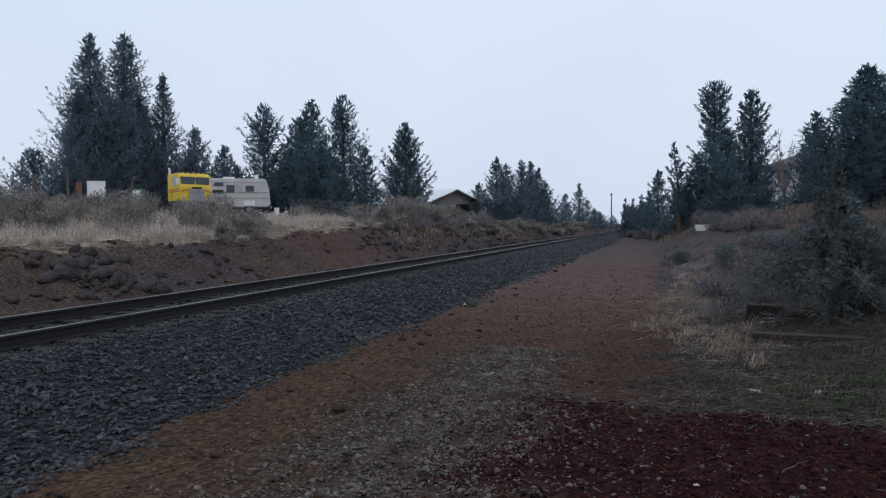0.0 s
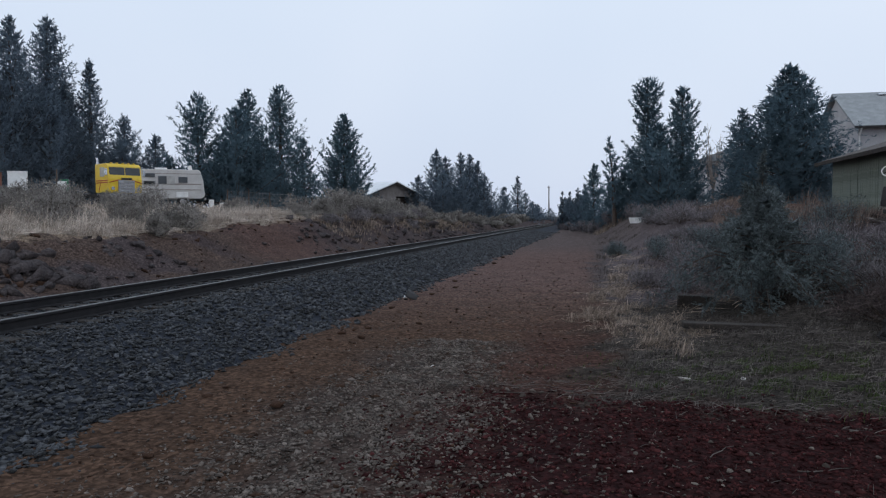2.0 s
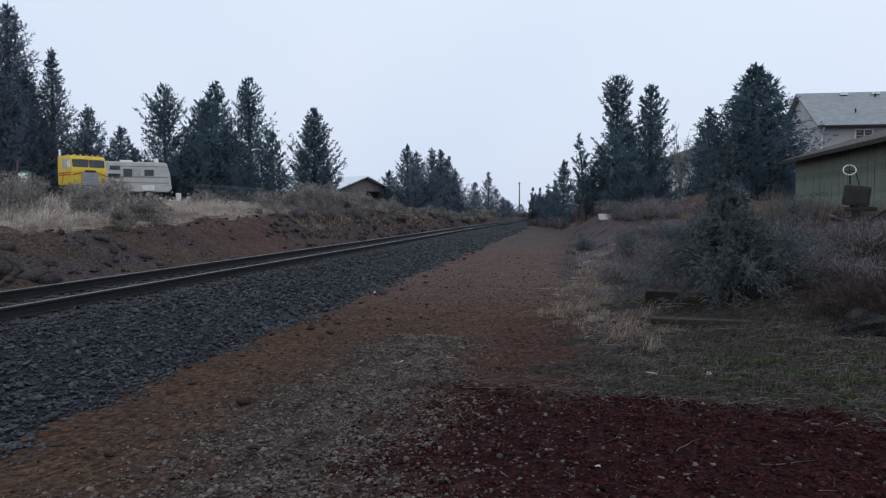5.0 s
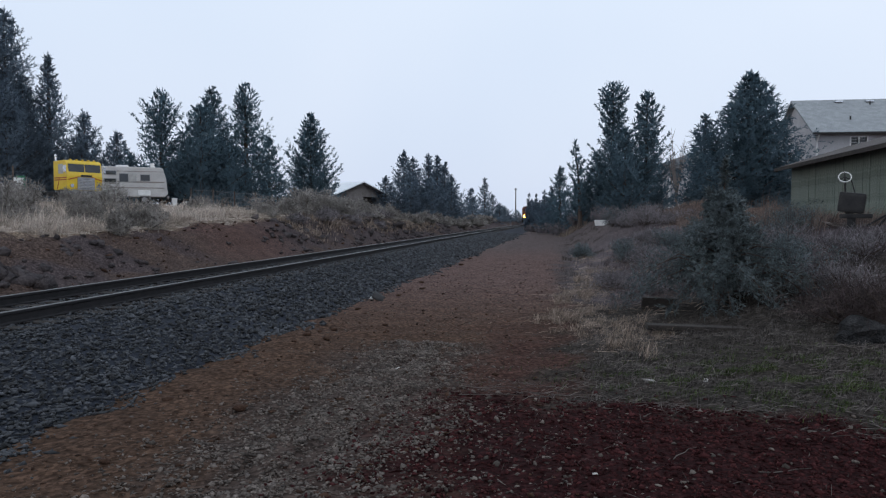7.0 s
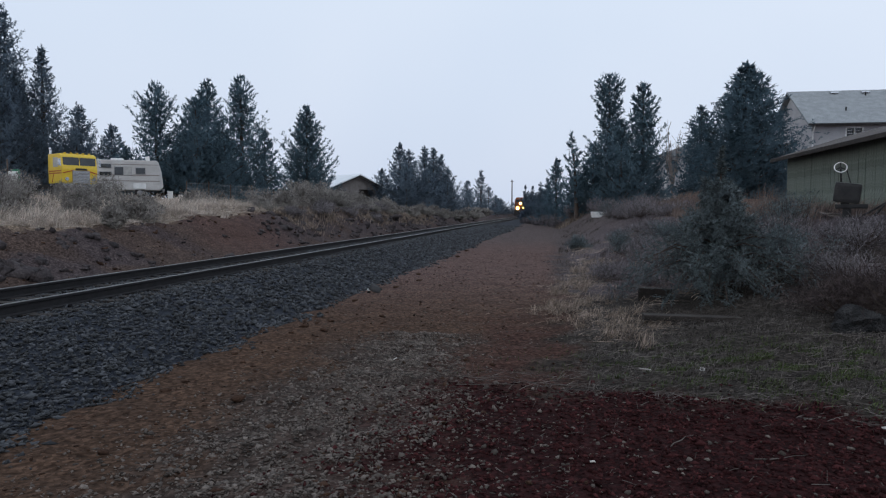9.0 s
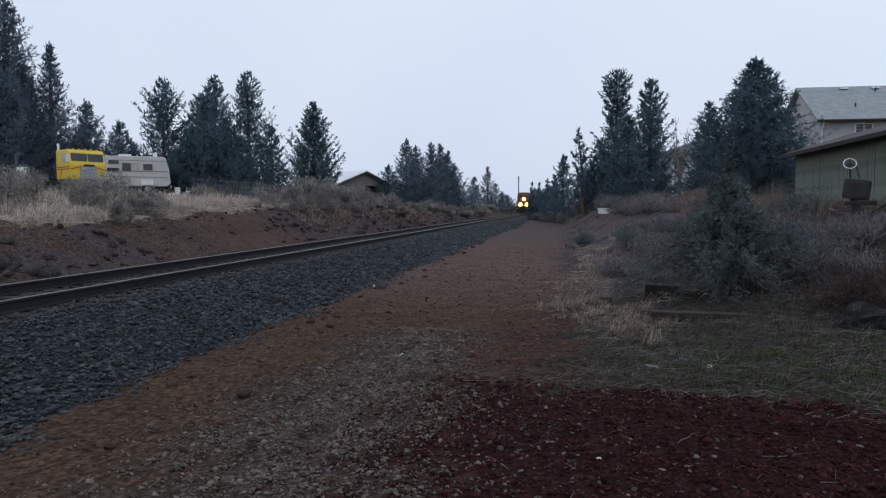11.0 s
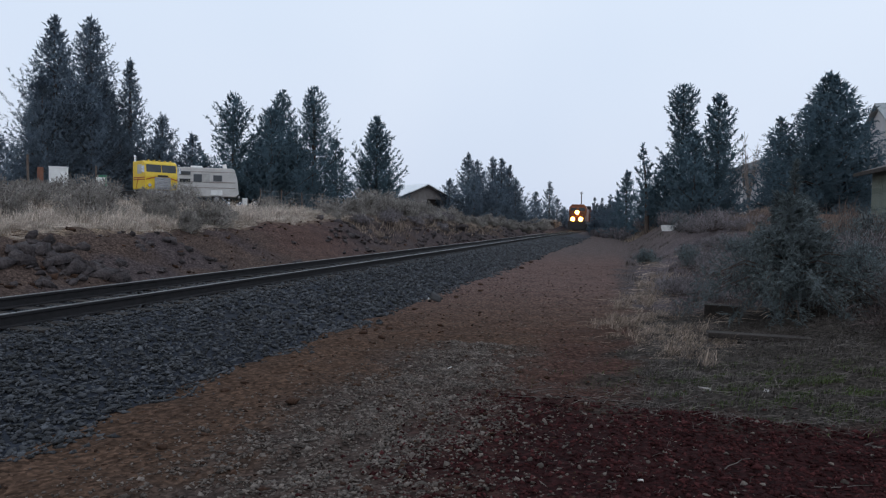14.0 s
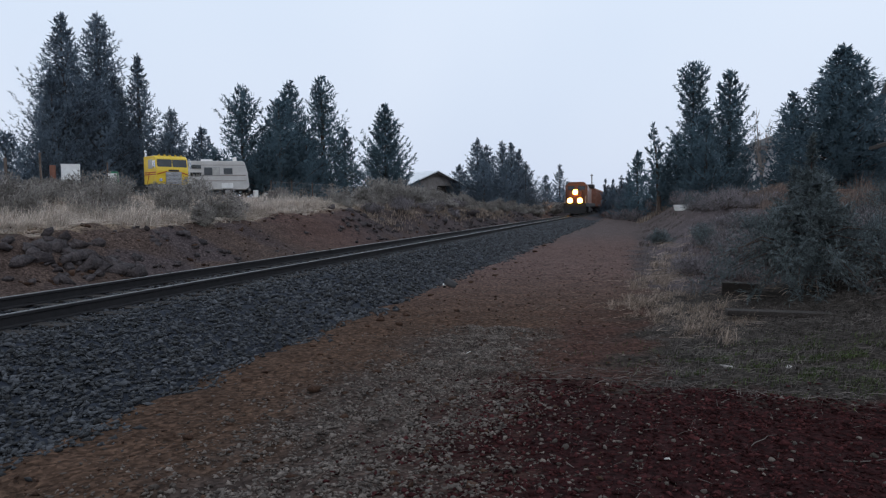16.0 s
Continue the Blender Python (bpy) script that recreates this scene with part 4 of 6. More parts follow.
def trees_right():
    t = conifer
    # young junipers right beside the line, far along it
    for k, (x, y, top, w) in enumerate(((-4.12, 100, 5.2, 0.66), (-3.3, 104, 5.2, 0.7), (-2.7, 101, 4.2, 0.9), (-1.9, 96, 5.5, 0.8), (-0.9, 92, 5.7, 0.9), (-1.4, 98, 4.6, 1.2), (-4.0, 112, 4.0, 1.0),
                                        (-4.5, 124, 4.8, 0.9), (-3.6, 128, 4.4, 1.3), (-5.0, 142, 4.8, 1.0), (-4.2, 150, 4.6, 1.5), (-5.4, 166, 5.0, 1.1), (-5.6, 190, 5.0, 1.2), (-4.4, 185, 5.4, 1.9), (-4.0, 225, 6.2, 2.4), (-3.2, 270, 7.0, 3.2))):
        t("juniper_tree", x, y, top, scaled([(0.02, 1.0), (0.3, 0.9), (0.65, 0.5), (1, 0.06)], w), M_JUNIPER, 60 + k, J, 0.34, 1.8, 1, group="junipers")
    t("juniper_tree", 0.1, 80, 7.5, [(0.03, 1.8), (0.3, 1.6), (0.6, 1.0), (0.85, 0.5), (1, 0.08)], M_PINE, 75, J, 0.34, 1.0, 2, group="junipers")
    t("pine_snag", 1.9, 64.5, 8.4, [(0.25, 1.1), (0.5, 0.9), (0.75, 0.7), (1, 0.2)], M_PINE, 76, "thin half-dead pine with sparse foliage and bare limbs", 0.3, 0.5, 1, lean=-0.5)
    t("pine_tree", 4.9, 67.8, 14.2, [(0.03, 2.2), (0.3, 2.0), (0.52, 1.4), (0.6, 0.9), (0.75, 1.1), (0.9, 1.35), (0.97, 1.0), (1, 0.3)], M_PINE, 77, P_, 0.32, 0.95, 0, group="pines")
    t("pine_tree", 7.7, 65.6, 13.0, [(0.03, 1.9), (0.3, 1.9), (0.55, 1.45), (0.75, 1.2), (0.9, 0.75), (1, 0.15)], M_PINE, 78, P_, 0.32, 1.05, 0, group="pines")
    t("juniper_tree", 5.7, 64.0, 9.6, [(0.02, 2.9), (0.3, 2.6), (0.6, 1.8), (0.85, 0.9), (1, 0.3)], M_PINE, 79, J, 0.34, 1.2, 3, group="junipers")
    t("juniper_tree", 3.4, 66.0, 7.6, [(0.02, 1.9), (0.4, 1.6), (0.8, 0.8), (1, 0.2)], M_PINE, 80, J, 0.34, 1.1, 2, group="junipers")
    t("juniper_tree", 2.0, 72.0, 5.2, [(0.02, 1.8), (0.5, 1.3), (1, 0.3)], M_PINE, 81, J, 0.34, 1.0, 2, group="junipers")
    t("spruce_tree", 11.2, 44.7, 10.5, [(0.02, 2.7), (0.29, 3.1), (0.45, 2.85), (0.64, 2.05), (0.8, 1.2), (0.935, 0.4), (1, 0.02)], M_SPRUCE, 82, "dense blue-green spruce tree beside the houses", 0.28, 2.1, 0, upright=0.25, rise=0.3, shag=1.3, reach=1.22)
    t("spruce_tree", 9.9, 51.2, 8.9, [(0.02, 2.0), (0.3, 1.8), (0.6, 1.2), (0.85, 0.6), (1, 0.06)], M_SPRUCE, 83, "slim blue-green spruce behind the larger one", 0.28, 1.0, 3, upright=0.3, reach=1.2)
    for k, (x, y, top, w) in enumerate(((13.2, 47.5, 5.2, 1.7), (10.6, 54.0, 4.6, 1.8), (14.6, 44.5, 3.9, 1.5))):
        t("juniper_tree", x, y, top, scaled([(0.02, 1.0), (0.4, 0.95), (0.75, 0.55), (1, 0.1)], w), M_SPRUCE, 85 + k, J, 0.3, 1.0, 2, group="junipers", reach=1.25)
    # leafless tree between them
    g = np.random.RandomState(9)
    tree = empty("bare_tree", pose(9.0, 57.3, z_at(9.0, 57.3)), "leafless grey tree with thin upright branches", "tree")
    segs, twigs = [((0, 0, 0), (0.05, 0, 2.4), 0.12, 0.09)], []
    for k in range(11):
        a, h = g.uniform(0, 6.28), g.uniform(3.6, 6.6)
        r = g.uniform(0.3, 0.9)
        p, q = (0.05, 0, g.uniform(1.2, 2.4)), (r * math.cos(a) * 0.6, r * math.sin(a) * 0.6, h * 0.6)
        e = (r * math.cos(a), r * math.sin(a), h)
        segs += [(p, q, 0.05, 0.035)]
        twigs += [(q, e, 0.035, 0.008)]
        for j in range(5):
            s = g.uniform(0.1, 0.9)
            b = tuple(q[i] + (e[i] - q[i]) * s for i in range(3))
            twigs.append((b, (b[0] + g.normal() * 0.25, b[1] + g.normal() * 0.25, b[2] + g.uniform(0.3, 0.8)), 0.016, 0.005))
    limbs_mesh("trunk", segs, M_BARE, tree)
    limbs_mesh("branchwork", twigs, M_BARE, tree, 4)


# ---- brush and grass ----
def young_juniper():
    """The dark, spreading young juniper in front of the shed: slim leader, arching boughs that hang at the tips."""
    g = np.random.RandomState(33)
    x, y = 2.68, 12.3
    tree = empty("young_juniper", pose(x, y, z_at(x, y) - 0.05), "scraggly grey-green young juniper with drooping lower boughs", "tree")
    trunk = [((0, 0, 0), (0.03, 0, 0.9), 0.075, 0.055), ((0.03, 0, 0.9), (0.0, 0, 1.6), 0.055, 0.03), ((0, 0, 1.6), (0.04, 0, 2.25), 0.03, 0.008)]
    segs, T = [], []
    n = 124
    t = ((np.arange(n) + 0.5) / n) ** 1.25
    a = np.arange(n) * 2.39996 + g.uniform(-0.4, 0.4, n)
    # two heavier boughs reach out to the sides near the ground
    r = np.interp(t, (0, 0.25, 0.5, 0.75, 1), (1.24, 1.0, 0.52, 0.26, 0.1)) * g.uniform(0.5, 1.1, n) * (1 + 0.3 * np.abs(np.cos(a)) * (t < 0.35)) + 0.08
    zb = 0.30 + 1.5 * t + g.uniform(-0.15, 0.15, n)
    low = 1 - np.clip(t / 0.55, 0, 1)
    st = 11
    for k in range(n):
        s = np.linspace(0.16, 1.0, st)
        z = zb[k] + r[k] * (0.62 * s ** (1 + 0.4 * (1 - low[k])) - (0.25 + 0.75 * low[k]) * s ** 2.4)
        bend = 0.4 * math.sin(k * 1.7) * s ** 2 * r[k]
        out, side = np.array((math.cos(a[k]), math.sin(a[k]), 0)), np.array((-math.sin(a[k]), math.cos(a[k]), 0))
        path = out * (r[k] * s)[:, None] + side * bend[:, None]
        path[:, 2] = np.maximum(z, 0.06)
        segs.append(((0, 0, zb[k]), tuple(path[4]), 0.02, 0.012))
        segs.append((tuple(path[4]), tuple(path[9]), 0.012, 0.004))
        o, sd = np.repeat(out[None], st, 0), np.repeat(side[None], st, 0)
        for c in range(4):
            hang = np.array((0.9, -0.9, 0.25, -0.35))[c] - 0.5 * low[k] + 0.3 * g.normal(size=st)
            T.append(sprays(g, path, o, sd, (0.13 + 0.16 * r[k]) * (1.25 - 0.5 * s), 15, 0.062, hang, 0.11))
    tip = np.stack([np.zeros(40) + 0.03, np.zeros(40), np.linspace(0.5, 2.45, 40)], -1)
    an = np.arange(40) * 2.4
    o, sd = np.stack([np.cos(an), np.sin(an), 0 * an], -1), np.stack([-np.sin(an), np.cos(an), 0 * an], -1)
    for c in range(6):
        T.append(sprays(g, tip, o, sd, 0.25 - 0.18 * np.linspace(0, 1, 40), 22, 0.065, np.full(40, 0.8), 0.10))
    limbs_mesh("trunk", trunk, M_BARK, tree)
    tagged(limbs_mesh("branchwork", segs, M_BARK, tree), kind="stuff")
    tris("crown", np.concatenate(T), M_BUSHLEAF, tree, (0.7, 0.3, 0.4), 33)


def brush():
    S = "grey-green sagebrush clump on the bank"
    B = "leafless brown brush"
    g = np.random.RandomState(12)
    # sagebrush on the left bank
    for k, (x, y, w, h) in enumerate(((-13.2, 55.0, 2.20, 0.90), (-14.5, 58.0, 2.86, 1.20), (-13.4, 64.0, 2.42, 0.90), (-19.0, 36.0, 2.64, 1.20), (-18.0, 41.5, 2.86, 1.44), (-13.0, 71.0, 2.64, 1.10), (-12.6, 79.0, 2.42, 1.00), (-12.2, 88.0, 2.64, 1.10), (-12.5, 97.0, 3.08, 1.30), (-12.2, 108.0, 3.30, 1.40), (-12.6, 120.0, 3.52, 1.60))):
        shrub("sagebrush", x, y, w, h, M_SAGE, 100 + k, S, "shrub", "sagebrush on the bank", 5000, 0.095 + 0.0014 * y, width=0.10 + 0.0008 * y)
    for k, (x, y, w, top) in enumerate(((-17.6, 25.5, 2.3, 2.97), (-18.9, 16.4, 2.0, 3.05), (-17.6, 16.5, 1.6, 2.7), (-20.6, 16.4, 2.2, 3.2), (-24.0, 24.3, 2.2, 2.95), (-25.6, 25.2, 2.4, 3.0), (-22.9, 26.4, 2.0, 2.8), (-27.0, 27.5, 2.4, 3.2), (-15.9, 21.8, 1.5, 2.5), (-17.2, 19.5, 2.4, 2.86), (-18.6, 22.2, 1.7, 2.9), (-13.9, 22.0, 1.9, 2.25), (-13.4, 19.9, 0.75, 1.85),
                                       (-18.0, 33.5, 2.2, 2.6), (-15.4, 41.2, 2.4, 3.45), (-15.0, 43.5, 2.2, 3.4), (-15.3, 47.6, 2.6, 3.2), (-14.2, 33.1, 1.4, 2.3), (-19.8, 16.9, 2.4, 2.9), (-20.8, 19.0, 2.4, 3.0), (-24.0, 32.0, 2.4, 3.1), (-34.9, 37.4, 2.6, 3.85), (-33.2, 38.6, 2.4, 3.8), (-36.3, 36.6, 2.6, 3.8))):
        shrub("sagebrush", x, y, w, top - z_at(x, y), M_SAGE, 150 + k, S, "shrub", "sagebrush on the bank", 5000, 0.095 + 0.0014 * y, width=0.10 + 0.0008 * y)
    for k, (x, y, w, top) in enumerate(((-14.9, 47.7, 2.4, 3.05), (-14.7, 49.9, 2.2, 3.0), (-14.8, 42.5, 2.0, 3.4), (-14.7, 39.3, 2.2, 3.25), (-14.4, 36.6, 1.8, 2.7), (-15.2, 53.9, 2.4, 2.85), (-13.9, 45.0, 1.6, 2.6), (-13.6, 50.5, 1.6, 2.2))):
        shrub("sagebrush", x, y, w, top - z_at(x, y), M_SAGE, 180 + k, S, "shrub", "sagebrush on the bank", 6000, 0.14, width=0.13)
    for k, (x, y, w, h) in enumerate(((-13.2, 34.5, 1.3, 0.4), (-12.9, 37.5, 1.5, 0.5), (-13.5, 40.5, 1.6, 0.6), (-12.6, 42.0, 1.3, 0.4), (-13.2, 45.5, 1.6, 0.5), (-12.5, 48.5, 1.4, 0.45), (-13.3, 52.0, 1.8, 0.5))):
        shrub("brown_brush", x, y, w, h, M_BRUSH, 190 + k, B + " on the cut bank", "shrub", "brown brush", 2000, 0.2, width=0.06)
    # brush at the foot of the right bank
    for k, (x, y, w, h) in enumerate(((1.3, 17.0, 1.60, 0.37), (2.0, 15.0, 1.80, 0.43), (2.6, 21.0, 1.54, 0.42), (2.6, 19.0, 2.40, 0.62), (3.6, 17.0, 2.20, 0.62), (4.6, 15.5, 2.00, 0.56), (5.5, 13.8, 2.00, 0.50), (3.4, 27.0, 1.82, 0.36), (3.7, 25.0, 2.60, 0.44), (5.0, 22.5, 2.40, 0.36), (4.4, 12.0, 1.80, 0.46), (5.4, 11.2, 2.20, 0.50), (3.8, 33.0, 3.00, 0.80), (4.8, 31.0, 2.80, 0.60), (3.3, 36.0, 2.2, 0.7), (4.6, 39.0, 3.00, 0.75), (3.6, 47.0, 2.60, 0.73), (0.3, 72.0, 2.40, 0.69), (-1.8, 84.0, 2.20, 0.73), (-3.0, 90.0, 2.00, 0.90), (-3.6, 96.0, 1.80, 0.70), (1.9, 70.0, 3.00, 1.25), (3.2, 52.0, 3.00, 1.0), (-0.4, 78.0, 3.00, 1.42))):
        shrub("brown_brush", x, y, w, h, M_BRUSH, 200 + k, B + " at the foot of the bank", "shrub", "brown brush", 3000, 0.115 + 0.0015 * y, width=0.028 + 0.0010 * y)
    for k, (x, y, w, h) in enumerate(((2.2, 23.5, 1.5, 0.75), (3.3, 21.2, 1.5, 0.7), (2.9, 38.5, 1.8, 1.0), (5.3, 17.5, 1.8, 0.9), (4.1, 13.6, 1.5, 0.8), (1.0, 30.0, 1.2, 0.6))):
        shrub("green_shrub", x, y, w, h, M_BUSHLEAF, 300 + k, "low dark green juniper shrub", "shrub", "green shrubs", 6500, 0.06, width=0.11)
    # tangle of thin bare branches nearest on the right
    for k, (x, y, w, h) in enumerate(((4.5, 9.6, 2.0, 0.9), (5.6, 9.2, 2.4, 1.1), (3.9, 10.2, 1.6, 0.55))):
        shrub("bramble", x, y, w, h, M_BRAMBLE, 320 + k, "tangled leafless bramble beside the young juniper", "shrub", "brambles", 3200, 0.16, width=0.03)


def tufts(g, cx, cy, n, per, spread_):
    """Blade roots gathered in tufts."""
    i = np.repeat(np.arange(n), per)
    return cx[i] + g.normal(size=n * per) * spread_, cy[i] + g.normal(size=n * per) * spread_


def grasses():
    g = np.random.RandomState(15)
    # golden strip along the top of the left bank
    n = 4200
    cy = 10.5 + 24 * g.uniform(0, 1, n)
    cx = -13.85 - 3.9 * g.uniform(0, 1, n) ** 1.4 + 0.25 * waves(cy * 0, cy, 3, 6)
    tall = np.clip(0.55 + 0.75 * waves(cx, cy, 44, 1.9) + 0.35 * waves(cx, cy, 47, 0.7), 0.12, 1.5) * (0.35 + 0.65 * step(-13.7, -15.2, cx))
    x, y = tufts(g, cx, cy, n, 15, 0.12)
    grass("bank_grass", x, y, np.repeat(0.10 + 0.62 * tall, 15) * g.uniform(0.5, 1.15, 15 * n), M_STRAW, 16, "tall dry golden grass along the bank top", 1.7, 0.0065, (0.45, -0.3))
    n = 3200
    cy = 10.5 + 42 * g.uniform(0, 1, n)
    cx = -16.5 - 11 * g.uniform(0, 1, n)
    x, y = tufts(g, cx, cy, n, 12, 0.2)
    grass("field_grass", x, y, np.repeat((0.15 + 0.55 * g.uniform(0, 1, n) ** 1.6) * np.clip(0.9 + 0.5 * waves(cx, cy, 46, 2.4), 0.2, 1.6), 12), M_STRAW, 17, "dry pale grass of the field by the vehicles", 1.3, 0.010, (0.3, -0.2))
    n = 9000
    y = 10.5 + 27 * g.uniform(0, 1, n)
    x = -13.55 - 1.1 * g.uniform(0, 1, n) ** 0.8 + 0.25 * waves(y * 0, y, 3, 6) + 0.12 * waves(y * 0, y, 48, 1.2)
    straw("matted_straw", x, y, 0.5, M_STRAW, 35, "pale matted straw hanging over the lip of the bank", 0.07, 0.006)
    n = 800
    cy = 33 + 39 * g.uniform(0, 1, n)
    cx = -12.2 - 1.9 * g.uniform(0, 1, n)
    x, y = tufts(g, cx, cy, n, 20, 0.25)
    grass("far_bank_grass", x, y, 0.1 + 0.22 * g.uniform(0, 1, len(x)), M_TUFT, 18, "dry grass on the farther bank", 0.7, 0.014)
    # straw tufts beside the path
    spots = np.array([(0.2, 11.0), (0.6, 10.2), (0.9, 11.4), (0.1, 12.4), (0.5, 12.9), (1.1, 10.0), (0.9, 9.3), (-0.1, 11.8), (1.3, 10.8), (0.4, 15.5), (0.7, 17.5), (0.9, 20.0), (0.2, 14.0), (0.5, 16.4), (0.8, 18.6), (1.1, 21.5), (0.6, 19.0), (1.2, 23.0), (0.9, 16.8)])
    c = np.repeat(spots, 9, 0) + g.normal(size=(9 * len(spots), 2)) * (0.24, 0.36)
    tall = 0.08 + 0.24 * g.uniform(0, 1, len(c)) ** 1.4
    i = np.repeat(np.arange(len(c)), 44)
    x, y = c[i, 0] + g.normal(size=len(i)) * 0.045, c[i, 1] + g.normal(size=len(i)) * 0.045
    grass("path_tufts", x, y, tall[i] * g.uniform(0.5, 1.2, len(i)), M_TUFT, 19, "straw-coloured tufts beside the dirt path", 2.0, 0.003, (0.5, -0.2))
    i = np.repeat(np.arange(len(c)), 7)
    straw("tuft_stalks", c[i, 0] + g.normal(size=len(i)) * 0.22, c[i, 1] + g.normal(size=len(i)) * 0.22, 0.3, M_TUFT, 34, "pale arching stalks fallen round the straw tufts")
    n = 11000
    x, y = 0.2 + 5.2 * g.uniform(0, 1, n) ** 0.9, 5.6 + 7.4 * g.uniform(0, 1, n)
    k = y > cinder_edge(x) - 0.35 * np.abs(g.normal(size=n)) + 0.1
    straw("grass_litter", x[k], y[k], 0.15, M_LITTER, 20, "flattened dead grass litter")
    n = 900
    cx, cy = 0.3 + 5.0 * g.uniform(0, 1, n), 6.6 + 5.5 * g.uniform(0, 1, n)
    x, y = tufts(g, cx, cy, n, 22, 0.06)
    grass("dead_grass", x, y, 0.04 + 0.08 * g.uniform(0, 1, len(x)), M_LITTER, 25, "small dead grass tufts", 1.7, 0.0025)
    n = 22000
    x, y = g.normal(2.5, 1.0, n), g.normal(7.5, 0.65, n)
    k = (y > cinder_edge(x) + 0.1 * g.normal(size=n)) & (waves(x, y, 77, 0.6) + 0.5 * waves(x, y, 79, 0.25) > 0.12)
    grass("green_grass", x[k], y[k], np.full(k.sum(), 0.065), M_GREEN, 21, "patch of short green grass", 0.9, 0.003)
    n = 260
    x, y = g.uniform(-1.2, 4, n), 2.6 + 4.2 * g.uniform(0, 1, n)
    grass("straw_bits", x, y, np.full(n, 0.07), M_LITTER, 22, "bits of straw strewn on red cinder", 2.6, 0.002)
    n = 3200
    x, y = 0.0 + 4.6 * g.uniform(0, 1, n) ** 1.1, 6.3 + 5.5 * g.uniform(0, 1, n) ** 1.2
    k = (y > cinder_edge(x) - 0.3 * np.abs(g.normal(size=n))) & (x > 0.55 - 0.5 * (y < 8) - 0.3 * waves(x, y, 78, 0.9))
    straw("lying_straw", x[k], y[k], 0.2, M_LITTER, 31, "pale dead grass stalks lying flat on the ground", 0.05, 0.0014)
    n = 220
    x, y = g.uniform(-1.1, 3.6, n), g.uniform(2.7, 6.4, n)
    straw("cinder_straw", x, y, 0.11, M_LITTER, 32, "short straw stalks strewn over red cinder")
    n = 170
    x, y = g.normal(-0.4, 0.5, n), g.normal(6.75, 0.3, n)
    straw("path_straw", x, y, 0.22, M_LITTER, 33, "thin straw drift across the dirt path")
    n = 9000
    x, y = 0.9 + 5.6 * g.uniform(0, 1, n), 10.6 + 17 * g.uniform(0, 1, n) ** 1.3
    k = ((x - 0.9) > 0.05 * (y - 10) + 0.4 * waves(x, y, 83, 1.6)) & ((y > 13.2) | (x > 3.2))
    straw("fallen_brush", x[k], y[k], 0.42, M_BRAMBLE, 36, "dark tangle of fallen twigs on the slope", 0.16, 0.003)
    n = 5200
    x, y = 0.5 + 4.5 * g.uniform(0, 1, n), 12 + 18 * g.uniform(0, 1, n)
    k = waves(x, y, 84, 1.8) + 0.5 * waves(x, y, 85, 0.6) > 0.3
    straw("slope_straw", x[k], y[k], 0.45, M_TUFT, 37, "pale dead stalks lying on the slope", 0.12, 0.0042)
    n = 60
    cx, cy = 0.3 + 2.0 * g.uniform(0, 1, n), 64 + 10 * g.uniform(0, 1, n)
    x, y = tufts(g, cx, cy, n, 16, 0.3)
    grass("far_mound_grass", x, y, 0.2 + 0.5 * g.uniform(0, 1, len(x)), M_TUFT, 38, "pale dry grass on the mound far along the path", 1.2, 0.014)
    # tawny weeds on top of the right bank
    n = 500
    cx, cy = 4.5 + 3.6 * g.uniform(0, 1, n), 17 + 22 * g.uniform(0, 1, n)
    x, y = tufts(g, cx, cy, n, 24, 0.16)
    grass("bank_weeds", x, y, 0.5 + 0.2 * waves(x, y, 45, 3.0), M_TAWNY, 23, "tawny dry weeds on the bank before the shed", 0.5, 0.008)
    n = 70
    cx, cy = 4.5 + 1.6 * g.uniform(0, 1, n), 18.5 + 4.0 * g.uniform(0, 1, n)
    x, y = tufts(g, cx, cy, n, 14, 0.12)
    grass("tall_weeds", x, y, np.repeat(0.55 + 0.6 * g.uniform(0, 1, n), 14), M_TAWNY, 39, "tall tan weed stalks on the bank before the shed", 0.6, 0.006, (0.1, 0.0))
    n = 70
    cx, cy = 0.3 + 2.6 * g.uniform(0, 1, n), 14 + 42 * g.uniform(0, 1, n)
    x, y = tufts(g, cx, cy, n, 22, 0.2)
    grass("slope_grass", x, y, np.full(len(x), 0.2), M_LITTER, 24, "sparse dry grass on the slope by the path", 0.8, 0.007)


def straw(name, x, y, length, mat, seed, label, lift_=0.03, thick=0.0019):
    """Thin stalks lying about on the ground, a little arched."""
    g = np.random.RandomState(seed)
    n = len(x)
    a = g.normal(0.2, 1.3, n)
    L = length * (0.25 + 1.1 * g.uniform(0, 1, n) ** 2) / 2
    d = np.stack([np.cos(a) * L, np.sin(a) * L, 0 * a], -1)
    c = np.stack([x, y, land(x, y) + 0.010 + lift_ * g.uniform(0, 1, n) ** 2], -1)
    lift = np.stack([0 * a, 0 * a, lift_ * g.uniform(-0.4, 1.0, n)], -1)
    w = thick * g.uniform(0.5, 1.5, n)[:, None]
    s = np.stack([-np.sin(a), np.cos(a), 0.6 + 0 * a], -1) * w
    V = np.stack([c - d - s, c - d + s, c + s + lift * 0.7, c - s + lift * 0.7, c + d + lift + s * 0.4, c + d + lift - s * 0.4], 1)
    k0 = np.arange(n)[:, None] * 6
    F = np.concatenate([k0 + [[0, 1, 2, 3]], k0 + [[3, 2, 4, 5]]], 0)
    return tagged(mesh_object(name, V.reshape(-1, 3), F, mat), label, "straw", kind="stuff")


